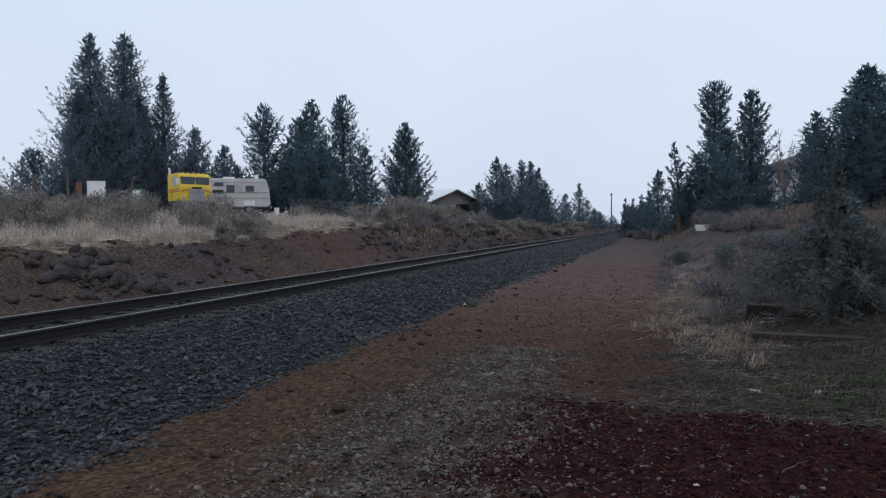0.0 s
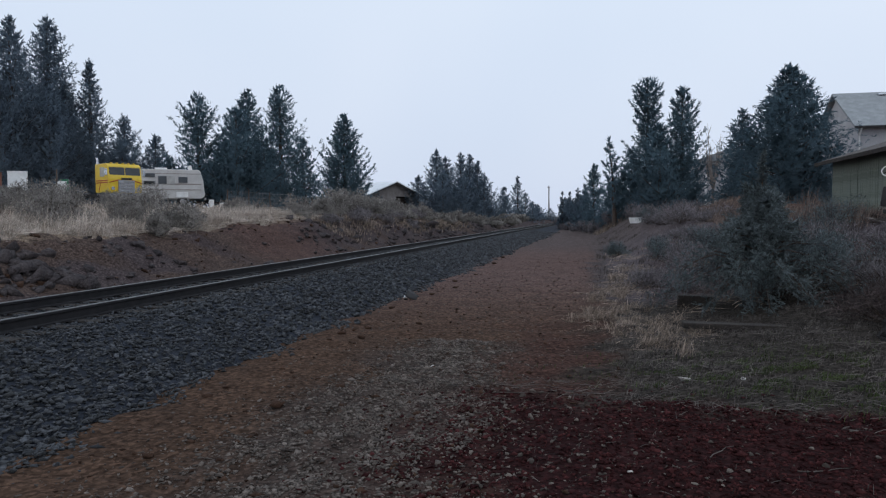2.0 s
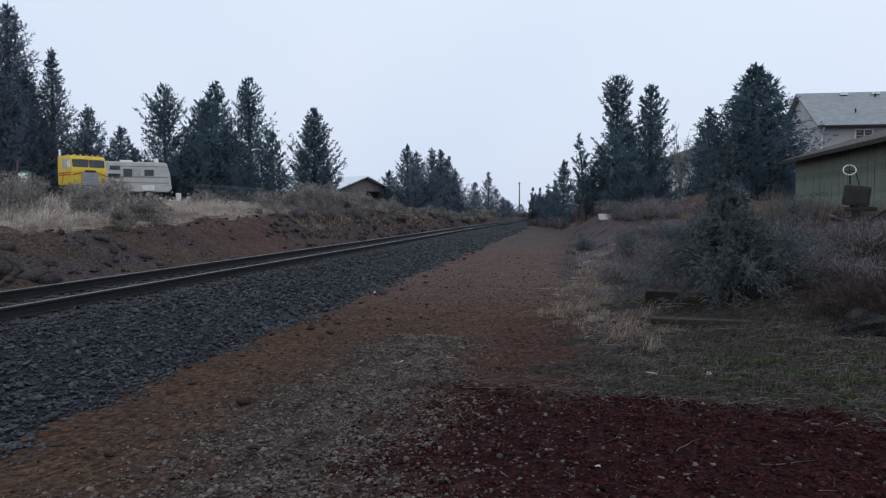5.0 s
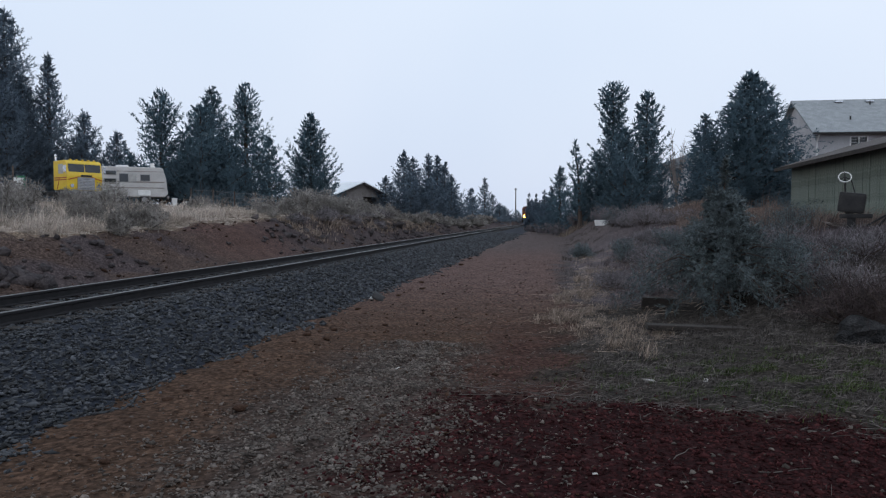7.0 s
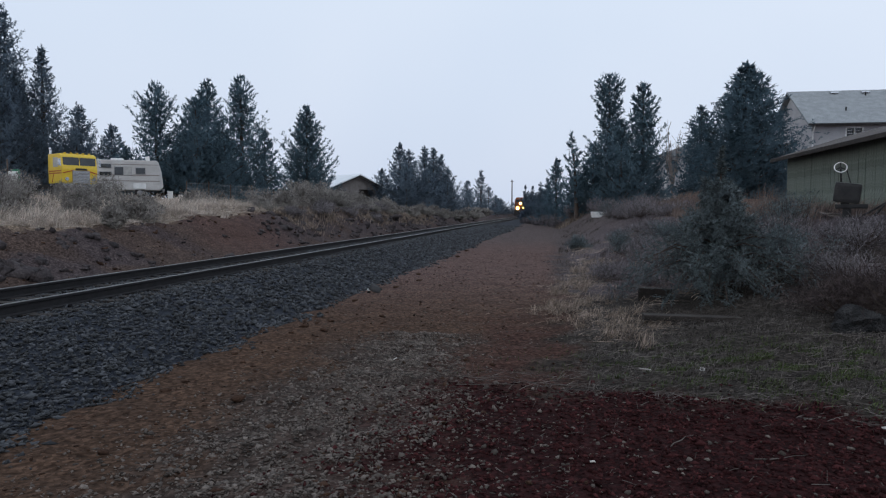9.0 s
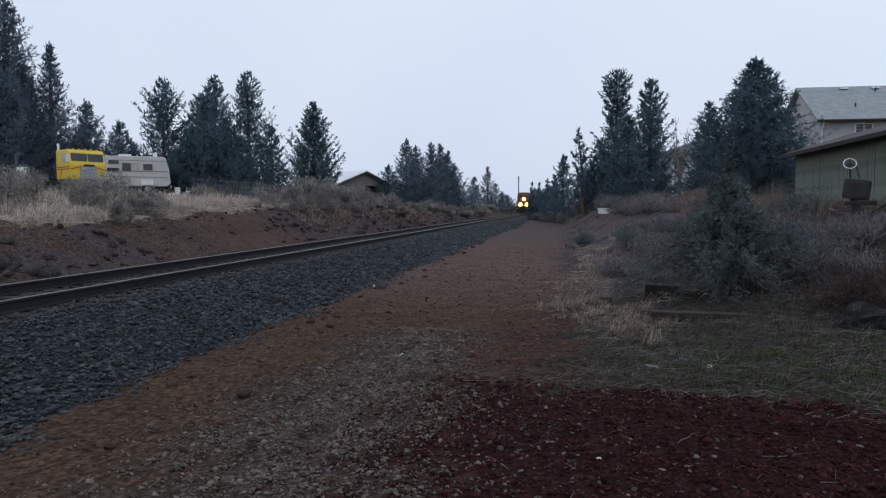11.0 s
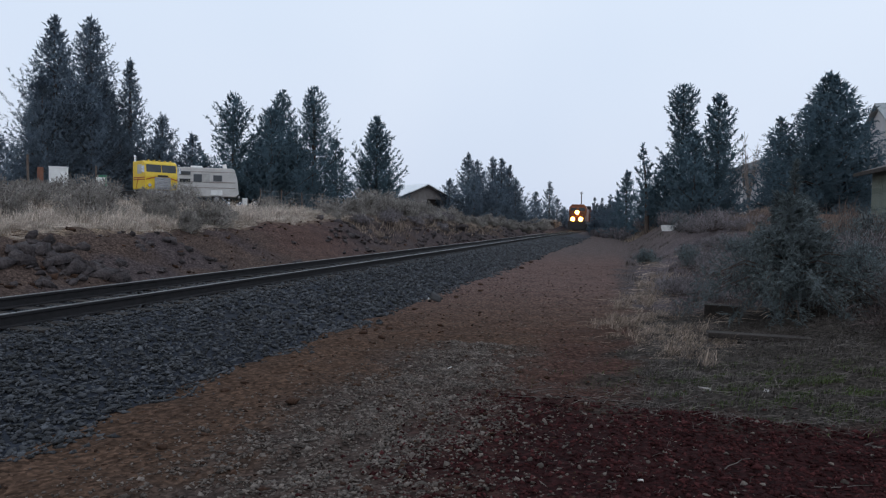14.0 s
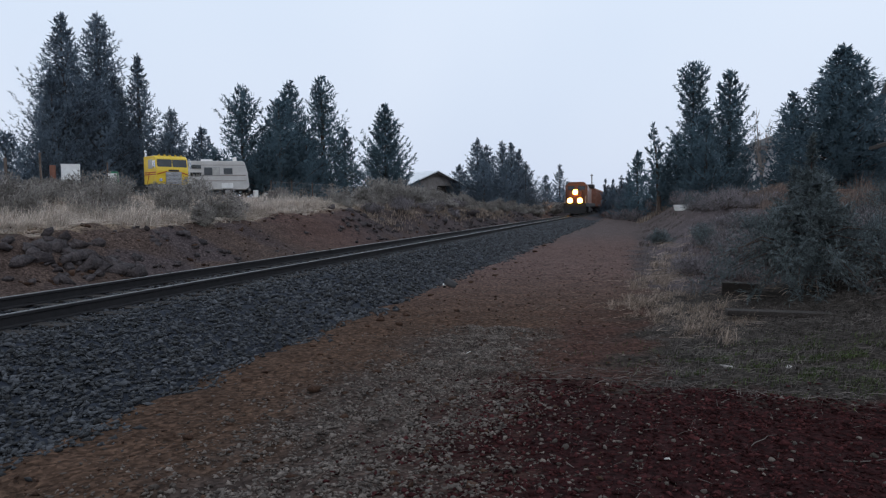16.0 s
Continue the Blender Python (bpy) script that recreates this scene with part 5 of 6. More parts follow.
# ---- buildings ----
def house():
    """Two-storey house: gable towards the line, long side towards the camera."""
    z0 = z_at(18, 50) - 0.1
    h = empty("house", pose(16.5, 49.6, z0), "two-storey beige house with grey shingle roof", "house")
    eave, ridge, depth, length = 7.45 - z0, 9.95 - z0, 8.2, 15.0
    t = 0.2
    bm = bmesh.new()
    prism(bm, [(0, 0), (depth, 0), (depth, eave), (depth / 2, ridge - 0.12), (0, eave)], t, Matrix(((0, 1, 0, 0), (1, 0, 0, 0), (0, 0, 1, 0), (0, 0, 0, 1))))
    gable = part("gable_wall", bm, M_SIDING, h)
    bm = bmesh.new()
    for a, b, lo, hi in ((t, 2.05, 0, eave), (2.05, 3.15, 0, eave - 1.5), (2.05, 3.15, eave - 0.35, eave), (3.15, 7, 0, eave), (7, 8.3, 0, eave - 1.5), (7, 8.3, eave - 0.35, eave), (8.3, length, 0, eave)):
        box(bm, (a + b) / 2, t / 2, (lo + hi) / 2, b - a, t, hi - lo)
    part("front_wall", bm, M_SIDING, h)
    bm = bmesh.new()
    box(bm, length / 2 + t / 2, depth - t / 2, eave / 2, length - t, t, eave)
    part("back_wall", bm, M_SIDING, h)
    for k in range(22):
        bm = bmesh.new()
        zz = 3.0 + 0.2 * k
        if zz < eave - 0.05:
            box(bm, length / 2, -0.012, zz, length, 0.024, 0.018)
            part("siding_lap", bm, M_SIDING, h)
        else:
            bm.free()
    rise, run = ridge - eave, depth / 2
    for s in (0, 1):
        bm = bmesh.new()
        o = [(-0.45, -0.45 * rise / run), (run, rise), (run, rise + 0.14), (-0.45, -0.45 * rise / run + 0.14)]
        if s:
            o = [(depth - u, z) for u, z in o]
        m = Matrix.Translation((-0.35, 0, eave)) @ Matrix(((0, 1, 0, 0), (1, 0, 0, 0), (0, 0, 1, 0), (0, 0, 0, 1)))
        prism(bm, o, length + 0.7, m)
        part("roof_slope", bm, M_SHINGLE, h)
    for x, y, z in ((2.6, 3.7, 0.92), (4.6, 3.7, 0.92), (7.2, 3.7, 0.92)):
        bm = bmesh.new()
        box(bm, x, y, eave + rise * y / run + 0.17, 0.5, 0.4, 0.14, 0.03)
        part("roof_vent", bm, M_CHROME, h, "low grey metal roof vent")
    for x, y in ((2.5, 1.2), (4.5, 3.3)):
        bm = bmesh.new()
        zz = eave + rise * y / run
        tube(bm, (x, y, zz), (x, y, zz + 0.38), 0.05)
        part("vent_pipe", bm, M_DARK, h, "thin dark vent pipe")
    bm = bmesh.new()
    box(bm, length / 2, -0.5, eave - 0.20, length + 0.7, 0.12, 0.12, 0.02)
    part("gutter", bm, M_DARK, h, "dark rain gutter")
    bm = bmesh.new()
    tube(bm, (0.05, -0.48, eave - 0.25), (0.05, -0.08, eave - 0.7), 0.05)
    tube(bm, (0.05, -0.08, eave - 0.7), (0.05, -0.08, 0.2), 0.05)
    part("downspout", bm, M_WHITE, h)
    for x0, x1 in ((2.05, 3.15), (7, 8.3)):
        bm = bmesh.new()
        za, zb = eave - 1.5, eave - 0.35
        for a, b, lo, hi in ((x0, x0 + 0.08, za, zb), (x1 - 0.08, x1, za, zb), (x0 + 0.08, x1 - 0.08, za, za + 0.08), (x0 + 0.08, x1 - 0.08, zb - 0.08, zb), ((x0 + x1) / 2 - 0.03, (x0 + x1) / 2 + 0.03, za + 0.08, zb - 0.08)):
            box(bm, (a + b) / 2, 0.04, (lo + hi) / 2, b - a, 0.12, hi - lo)
        w = part("window", bm, M_WHITE, h, "white-framed upper window")
        bm = bmesh.new()
        box(bm, (x0 + x1) / 2, 0.12, (za + zb) / 2, x1 - x0 - 0.02, 0.02, zb - za - 0.02)
        part("pane", bm, M_GLASS, w)


def pale_house():
    z0 = z_at(11, 64)
    h = empty("pale_house", pose(9.6, 70.0, z0), "pale grey house half hidden behind the trees", "house")
    bm = bmesh.new()
    box(bm, 3, 3, 2.3, 6, 6, 4.6)
    part("wall", bm, M_SIDING, h)
    bm = bmesh.new()
    prism(bm, [(-0.4, 4.4), (6.4, 4.4), (3, 5.6)], 6.8, Matrix.Translation((0, -0.4, 0.1)))
    part("roof", bm, M_SHINGLE, h)
    for x in (1.3, 3.4):
        bm = bmesh.new()
        box(bm, x, -0.02, 3.6, 1.0, 0.06, 1.2, 0.01)
        part("window", bm, M_GLASS, h)
    for x in (0.6, 2.2, 3.9):
        bm = bmesh.new()
        box(bm, x, -1.2, 1.6, 0.16, 0.16, 3.2)
        part("porch_post", bm, M_WHITE, h)


def plank_shed():
    """Long outbuilding whose boarded side runs along the line."""
    x, y0, y1 = 8.05, 12.0, 26.9
    z0, eave = 0.9, 3.54
    s = empty("plank_shed", pose(x, 0, 0), "long weathered shed with grey-green board walls", "shed")
    bm = bmesh.new()
    box(bm, 0.2, (y0 + y1) / 2, (z0 + eave) / 2, 0.1, y1 - y0, eave - z0)
    part("back_boarding", bm, M_BOARD, s)
    bm = bmesh.new()
    prism(bm, [(0.25, z0), (4.0, z0), (4.0, eave), (2.1, 4.12), (0.25, eave)], 0.14, Matrix.Translation((0, y1 - 0.2, 0)))
    part("end_wall", bm, M_BOARD, s)
    bm = bmesh.new()
    box(bm, 4.05, (y0 + y1) / 2, (z0 + eave) / 2, 0.12, y1 - y0, eave - z0)
    part("far_wall", bm, M_BOARD, s)
    g = np.random.RandomState(8)
    meshes = []
    for k in range(5):
        bm = bmesh.new()
        box(bm, 0, 0, 0, 0.024, 0.135 + 0.006 * k, eave - z0 - 0.06, 0.004)
        o = part("wall_board", bm, M_BOARD, s, "", pose(0.13, y1 - 0.08 - 0.15 * k, (z0 + eave) / 2))
        meshes.append(o.data)
    for k in range(5, 99):
        o = new("wall_board", meshes[g.randint(5)])
        o.parent = s
        o.matrix_basis = pose(0.13 + g.uniform(-0.012, 0.012), y1 - 0.08 - 0.15 * k, (z0 + eave) / 2 + g.uniform(-0.04, 0.02), g.uniform(-0.4, 0.4))
    for side in (0, 1):
        bm = bmesh.new()
        o = [(-0.35, eave - 0.10), (2.1, 4.22), (2.1, 4.30), (-0.35, eave - 0.02)]
        if side:
            o = [(4.2 - a, b) for a, b in o]
        prism(bm, o, y1 - y0 + 0.6, Matrix.Translation((0, y0 - 0.3, 0)))
        part("roof_slope", bm, M_SHEDROOF, s)
    bm = bmesh.new()
    box(bm, -0.36, (y0 + y1) / 2, eave - 0.08, 0.04, y1 - y0 + 0.62, 0.12, 0.006)
    part("fascia_board", bm, M_TIE, s)


def barn():
    z0 = z_at(-25, 90)
    b = empty("barn", pose(-28.1, 85.8, z0, 0, 0, 57), "small brown barn with pale metal roof", "barn")
    W, D, e, r = 9.2, 10.5, 3.05, 4.75
    bm = bmesh.new()
    for a0, a1, lo, hi in ((0, 4.9, 0, e), (4.9, 7.3, 2.9, e), (7.3, W, 0, e)):
        box(bm, (a0 + a1) / 2, 0.1, (lo + hi) / 2, a1 - a0, 0.2, hi - lo)
    prism(bm, [(0, e), (W, e), (W / 2, r)], 0.2)
    part("gable_wall", bm, M_BARNWALL, b)
    for x in (0.1, W - 0.1):
        bm = bmesh.new()
        box(bm, x, D / 2 + 0.1, e / 2, 0.2, D - 0.2, e)
        part("side_wall", bm, M_BARNWALL, b)
    bm = bmesh.new()
    box(bm, W / 2, D - 0.1, e / 2, W - 0.4, 0.2, e)
    part("back_wall", bm, M_BARNWALL, b)
    for s in (0, 1):
        bm = bmesh.new()
        k = (r - e) / (W / 2)
        o = [(-0.5, e - 0.5 * k), (W / 2, r), (W / 2, r + 0.12), (-0.5, e - 0.5 * k + 0.12)]
        if s:
            o = [(W - a, c) for a, c in o]
        prism(bm, o, D + 1.0, Matrix.Translation((0, -0.7, 0)))
        part("roof_slope", bm, M_TINROOF, b)
        bm = bmesh.new()
        o = [(a, c - 0.16) for a, c in o]
        prism(bm, o, 0.08, Matrix.Translation((0, -0.72, 0)))
        part("barge_board", bm, M_DARK, b)
    bm = bmesh.new()
    box(bm, 6.1, 0.5, 1.5, 2.4, 0.06, 3.0)
    part("door", bm, M_TIE, b, "dark barn door")


def utility_pole():
    x, y = -15.0, 249.5
    z0 = z_at(x, y) - 0.1
    p = empty("utility_pole", pose(x, y, z0), "tall brown wooden utility pole beside the line", "utility pole")
    bm = bmesh.new()
    tube(bm, (0, 0, 0), (0, 0, 12.6 - z0), 0.26, 0.17, 10)
    part("post", bm, M_POLE, p)
    bm = bmesh.new()
    box(bm, 0, -0.22, 12.0 - z0, 1.0, 0.14, 0.16, 0.01)
    part("crossarm", bm, M_POLE, p)
    for a in (-0.4, 0, 0.4):
        bm = bmesh.new()
        tube(bm, (a, -0.22, 12.08 - z0), (a, -0.22, 12.35 - z0), 0.06, 0.04)
        part("insulator", bm, M_GREYPAINT, p)


def wire_fence():
    """Old fence before the pines, and posts along the field."""
    bm = bmesh.new()
    tube(bm, (0, 0, 0), (0, 0, 1.75), 0.05, 0.045, 7)
    f = empty("wire_fence", pose(0, 0, 0), "wire fence on thin posts in front of the pines", "fence")
    first = part("post", bm, M_POLE, f)
    a, b = Vector((-28.5, 51.5, 0)), Vector((-20.0, 57.0, 0))
    pts = [a.lerp(b, k / 6) for k in range(7)]
    for k, q in enumerate(pts):
        o = first if k == 0 else new("post", first.data)
        o.parent = f
        o.matrix_basis = pose(q.x, q.y, z_at(q.x, q.y) - 0.1, 2 * math.sin(k * 3), 2 * math.cos(k * 5))
    for h in (0.4, 0.75, 1.1, 1.5):
        segs = [((p.x, p.y, z_at(p.x, p.y) + h), (q.x, q.y, z_at(q.x, q.y) + h), 0.008, 0.008) for p, q in zip(pts, pts[1:])]
        limbs_mesh("wire", segs, M_GREYPAINT, f, 4)
    for k in range(6):
        p, q = pts[k], pts[k + 1]
        segs = []
        for j in range(1, 14):
            c = p.lerp(q, j / 14)
            z = z_at(c.x, c.y)
            segs.append(((c.x, c.y, z + 0.05), (c.x, c.y, z + 1.55), 0.006, 0.006))
        limbs_mesh("wire_mesh", segs, M_GREYPAINT, f, 4)
    for k, (x, y, h) in enumerate(((-21.9, 20.5, 2.2), (-26.3, 26.5, 2.1), (-35.5, 41.5, 2.6), (-33.5, 44.0, 2.5))):
        bm = bmesh.new()
        tube(bm, (0, 0, 0), (0, 0, h), 0.055, 0.05, 8)
        tagged(part("fence_post", bm, M_POLE, None, "", pose(x, y, z_at(x, y) - 0.1, 1.5 * math.sin(k))), "weathered wooden post standing in the brush", "post", "posts in the brush")


# ---- vehicles and yard clutter ----
def cabover_truck():
    """x forward, y to its left."""
    x, y = -31.0, 42.45
    z0 = z_at(x, y)
    t = empty("cabover_truck", pose(x, y, z0, 0, 0, -25.7), "old yellow cab-over truck with red-brown stripes", "truck")
    W, L, lo, hi = 2.36, 1.75, 0.95, 5.42 - z0
    bm = bmesh.new()
    prism(bm, [(-L, lo), (0.0, lo), (0.05, lo + 0.9), (-0.10, hi - 0.16), (-0.30, hi), (-L, hi - 0.03)], W, Matrix.Translation((0, -W / 2, 0)))
    bmesh.ops.bevel(bm, geom=list(bm.edges), offset=0.06, segments=2, affect="EDGES", profile=0.6)
    cab = part("cab", bm, M_YELLOW, t)
    wz0, wz1 = lo + 1.06, hi - 0.30
    for s in (-1, 1):
        bm = bmesh.new()
        box(bm, 0, 0, 0, 0.05, 1.06, wz1 - wz0 + 0.1, 0.03)
        part("windshield_pane", bm, M_GLASS, cab, "", pose(-0.035, s * 0.55, (wz0 + wz1) / 2, 0, -4.2, 0))
        # the sky's reflection is put into this pane's opaque pale colour
        bm = bmesh.new()
        box(bm, -0.75, s * (W / 2 + 0.004), (wz0 + wz1) / 2 + 0.02, 0.62, 0.03, 0.62, 0.03)
        part("side_window", bm, M_CURTAIN_SKY, cab, "side window coloured pale for reflected sky")
        for k, zz in enumerate((lo + 0.80, lo + 0.66)):
            bm = bmesh.new()
            box(bm, -L / 2 + 0.05, s * (W / 2 + 0.006), zz, L - 0.2, 0.02, 0.07, 0.005)
            part("stripe", bm, M_REDSTRIPE, cab)
        bm = bmesh.new()
        box(bm, -1.1, s * (W / 2 + 0.008), lo + 0.42, 0.06, 0.02, 0.8, 0.005, Euler((0, radians(24), 0)).to_matrix().to_4x4())
        part("stripe", bm, M_REDSTRIPE, cab)
        bm = bmesh.new()
        box(bm, 0.055, s * 0.78, lo + 0.76, 0.02, 0.72, 0.06, 0.005, Euler((radians(s * -16), 0, 0)).to_matrix().to_4x4())
        part("stripe", bm, M_REDSTRIPE, cab)
        bm = bmesh.new()
        tube(bm, (0.02, s * 0.9, lo + 0.28), (0.12, s * 0.9, lo + 0.28), 0.12, 0.12, 16)
        part("headlight", bm, M_CHROME, t)
        bm = bmesh.new()
        tube(bm, (0.02, s * (W / 2 + 0.1), wz0 + 0.05), (0.02, s * (W / 2 + 0.1), wz1 - 0.05), 0.03)
        box(bm, 0.0, s * (W / 2 + 0.16), (wz0 + wz1) / 2, 0.05, 0.17, 0.42, 0.02)
        part("mirror", bm, M_CHROME, t)
    bm = bmesh.new()
    box(bm, 0.07, 0.05, lo + 0.42, 0.06, 1.15, 0.84, 0.02)
    grille = part("grille", bm, M_GREYPAINT, t, "dull grey radiator grille")
    for k in range(7):
        bm = bmesh.new()
        box(bm, 0.11, 0.05, lo + 0.12 + 0.1 * k, 0.03, 1.05, 0.03, 0.004)
        part("grille_bar", bm, M_CHROME, grille)
    bm = bmesh.new()
    box(bm, 0.10, 0.05, lo + 0.93, 0.03, 0.75, 0.13, 0.01)
    part("badge_plate", bm, M_DARK, t)
    for k in range(5):
        bm = bmesh.new()
        box(bm, -0.30, -0.8 + 0.4 * k, hi + 0.03, 0.14, 0.12, 0.09, 0.02)
        part("roof_marker_light", bm, M_YELLOW, t)
    bm = bmesh.new()
    tube(bm, (-L - 0.12, -W / 2 + 0.25, 0.8), (-L - 0.12, -W / 2 + 0.25, hi + 0.28), 0.075, 0.075, 12)
    tube(bm, (-L - 0.12, -W / 2 + 0.25, hi + 0.28), (-L - 0.22, -W / 2 + 0.25, hi + 0.42), 0.075, 0.07, 12)
    part("exhaust_stack", bm, M_CHROME, t, "bright exhaust stack behind the cab")
    bm = bmesh.new()
    box(bm, 0.06, 0, 0.72, 0.22, 2.4, 0.3, 0.04)
    part("bumper", bm, M_CHROME, t)
    for s in (-0.42, 0.42):
        bm = bmesh.new()
        box(bm, -3.0, s, 0.8, 5.6, 0.1, 0.26, 0.01)
        part("frame_rail", bm, M_DARK, t)
    for xx in (-0.85, -4.3, -5.4):
        for s in (-1, 1):
            bm = bmesh.new()
            tube(bm, (xx, s * 0.85, 0.5), (xx, s * 1.15, 0.5), 0.5, 0.5, 24)
            w = part("wheel", bm, M_DARK, t)
            bm = bmesh.new()
            tube(bm, (xx, s * 1.12, 0.5), (xx, s * 1.165, 0.5), 0.27, 0.24, 16)
            part("rim", bm, M_GREYPAINT, w)


def motorhome():
    """x along its length, rear at +x; its side faces -y."""
    x, y = -30.6, 51.6
    z0 = z_at(x, y)
    m = empty("motorhome", pose(x, y, z0, 0, 0, 31), "weathered cream motorhome with brown trim band", "motorhome")
    hi = 5.60 - z0
    bm = bmesh.new()
    prism(bm, [(-6.4, 0.6), (-0.15, 0.6), (0.12, 0.85), (0.0, hi - 0.9), (-0.22, hi - 0.1), (-0.4, hi), (-5.6, hi), (-6.3, hi - 0.5), (-6.5, 1.6)], 2.35)
    bmesh.ops.bevel(bm, geom=list(bm.edges), offset=0.07, segments=2, affect="EDGES", profile=0.6)
    body = part("body", bm, M_RVSKIN, m)
    for za, zb, mt in ((1.28, 1.34, M_RVBAND), (1.72, 1.80, M_RVBAND), (hi - 0.36, hi - 0.32, M_RVBAND)):
        bm = bmesh.new()
        box(bm, -3.1, -0.008, (za + zb) / 2, 5.9, 0.03, zb - za, 0.004)
        part("trim_band", bm, mt, body)
    for a, b, za, zb, mt in ((-3.35, -2.75, hi - 1.15, hi - 0.55, M_GLASS), (-2.72, -2.2, hi - 1.15, hi - 0.55, M_CURTAIN_SKY), (-1.85, -1.2, hi - 1.05, hi - 0.6, M_GLASS), (-4.4, -3.6, hi - 0.62, hi - 0.34, M_GLASS), (-4.4, -3.6, hi - 1.2, hi - 0.95, M_GLASS)):
        bm = bmesh.new()
        box(bm, (a + b) / 2, -0.012, (za + zb) / 2, b - a + 0.08, 0.03, zb - za + 0.08, 0.01)
        w = part("window", bm, M_GREYPAINT, body)
        bm = bmesh.new()
        box(bm, (a + b) / 2, -0.032, (za + zb) / 2, b - a, 0.02, zb - za, 0.006)
        part("pane", bm, mt, w)
    bm = bmesh.new()
    box(bm, -1.6, -0.02, 0.92, 0.9, 0.05, 0.42, 0.06)
    part("wheel_arch", bm, M_WHITE, body)
    for a in (-1.6, -5.9):
        for yy in (0.15, 2.2):
            bm = bmesh.new()
            tube(bm, (a, yy - 0.14, 0.4), (a, yy + 0.14, 0.4), 0.4, 0.4, 22)
            w = part("wheel", bm, M_DARK, m)
            bm = bmesh.new()
            tube(bm, (a, yy - 0.155, 0.4), (a, yy + 0.155, 0.4), 0.2, 0.2, 14)
            part("rim", bm, M_GREYPAINT, w)
    bm = bmesh.new()
    box(bm, -3.2, 1.2, hi + 0.08, 0.9, 0.8, 0.2, 0.05)
    part("roof_unit", bm, M_WHITE, m)
    bm = bmesh.new()
    box(bm, -1.0, 0.5, hi + 0.16, 0.3, 0.25, 0.34, 0.02, Euler((0, radians(-12), 0)).to_matrix().to_4x4())
    part("roof_hatch", bm, M_WHITE, m, "open white roof hatch")
    bm = bmesh.new()
    box(bm, 0.12, 1.18, 0.6, 0.16, 2.2, 0.2, 0.03)
    part("bumper", bm, M_GREYPAINT, m)


def yard_clutter():
    def stand(name, x, y, sx, sy, sz, mat, label, cat, rz=0, lid=None):
        e = empty(name, pose(x, y, z_at(x, y), 0, 0, rz), label, cat)
        bm = bmesh.new()
        box(bm, 0, 0, sz / 2, sx, sy, sz, 0.03)
        part("body", bm, mat, e)
        bm = bmesh.new()
        box(bm, 0, 0, sz + 0.025, sx + 0.05, sy + 0.05, 0.05, 0.015)
        part("top", bm, lid or mat, e)
        return e
    stand("storage_box", -36.6, 39.3, 1.1, 0.9, 2.2, M_WHITE, "large white box standing in the brush", "box", 40)
    bm = bmesh.new()
    box(bm, -37.35, 38.55, z_at(-37.35, 38.55) + 1.1, 0.35, 0.5, 2.1, 0.03, Euler((0, 0, radians(40))).to_matrix().to_4x4())
    tagged(part("red_panel", bm, M_CARBROWN), "rust-red panel leaning by the white box", "panel")
    stand("small_cabinet", -34.9, 41.2, 0.55, 0.5, 1.6, M_WHITE, "small white cabinet in the brush", "cabinet", 40)
    stand("green_bin", -36.4, 43.2, 0.5, 0.4, 1.9, M_GREENPLASTIC, "green plastic bin behind the brush", "bin", 35)
    for k, (x, y, s) in enumerate(((-29.9, 51.6, 0.3), (-29.3, 52.1, 0.22), (-27.9, 52.4, 0.24))):
        bm = bmesh.new()
        tube(bm, (0, 0, 0), (0, 0, 1.9 * s), 0.6 * s, 0.7 * s, 14)
        tube(bm, (0, 0, 1.9 * s), (0, 0, 2.1 * s), 0.72 * s, 0.72 * s, 14)
        tagged(part("white_bucket", bm, M_WHITE, None, "", pose(x, y, z_at(x, y), 0, 0, 0)), "white bucket standing in the grass", "bucket", "buckets")
    # low grey shelter under the pines
    s = empty("lean_to", pose(-20.6, 58.0, z_at(-20.6, 58.0)), "low weathered lean-to under the pines", "shelter")
    bm = bmesh.new()
    box(bm, 0, 0, 1.75, 3.2, 1.6, 0.08, 0.01, Euler((radians(4), 0, 0)).to_matrix().to_4x4())
    part("roof", bm, M_SHEDROOF, s)
    for a in (-1.4, 1.4):
        for b in (-0.6, 0.6):
            bm = bmesh.new()
            box(bm, a, b, 0.86, 0.1, 0.1, 1.72)
            part("post", bm, M_POLE, s)
    # white tub on the right bank
    x, y = 2.65, 44.0
    t = empty("white_basin", pose(x, y, z_at(x, y) + 0.08, 0, 0, 8), "old white basin standing on the slope", "basin")
    bm = bmesh.new()
    a = [bm.verts.new((sx * 0.40, sy * 0.24, -0.05)) for sx, sy in ((-1, -1), (1, -1), (1, 1), (-1, 1))]
    b = [bm.verts.new((sx * 0.47, sy * 0.32, 0.30)) for sx, sy in ((-1, -1), (1, -1), (1, 1), (-1, 1))]
    c = [bm.verts.new((sx * 0.42, sy * 0.27, 0.30)) for sx, sy in ((-1, -1), (1, -1), (1, 1), (-1, 1))]
    d = [bm.verts.new((sx * 0.36, sy * 0.20, 0.04)) for sx, sy in ((-1, -1), (1, -1), (1, 1), (-1, 1))]
    bm.faces.new(a)
    bm.faces.new(d)
    for p, q in ((a, b), (b, c), (c, d)):
        for i in range(4):
            bm.faces.new((p[i], p[(i + 1) % 4], q[(i + 1) % 4], q[i]))
    part("bowl", bm, M_WHITE, t)


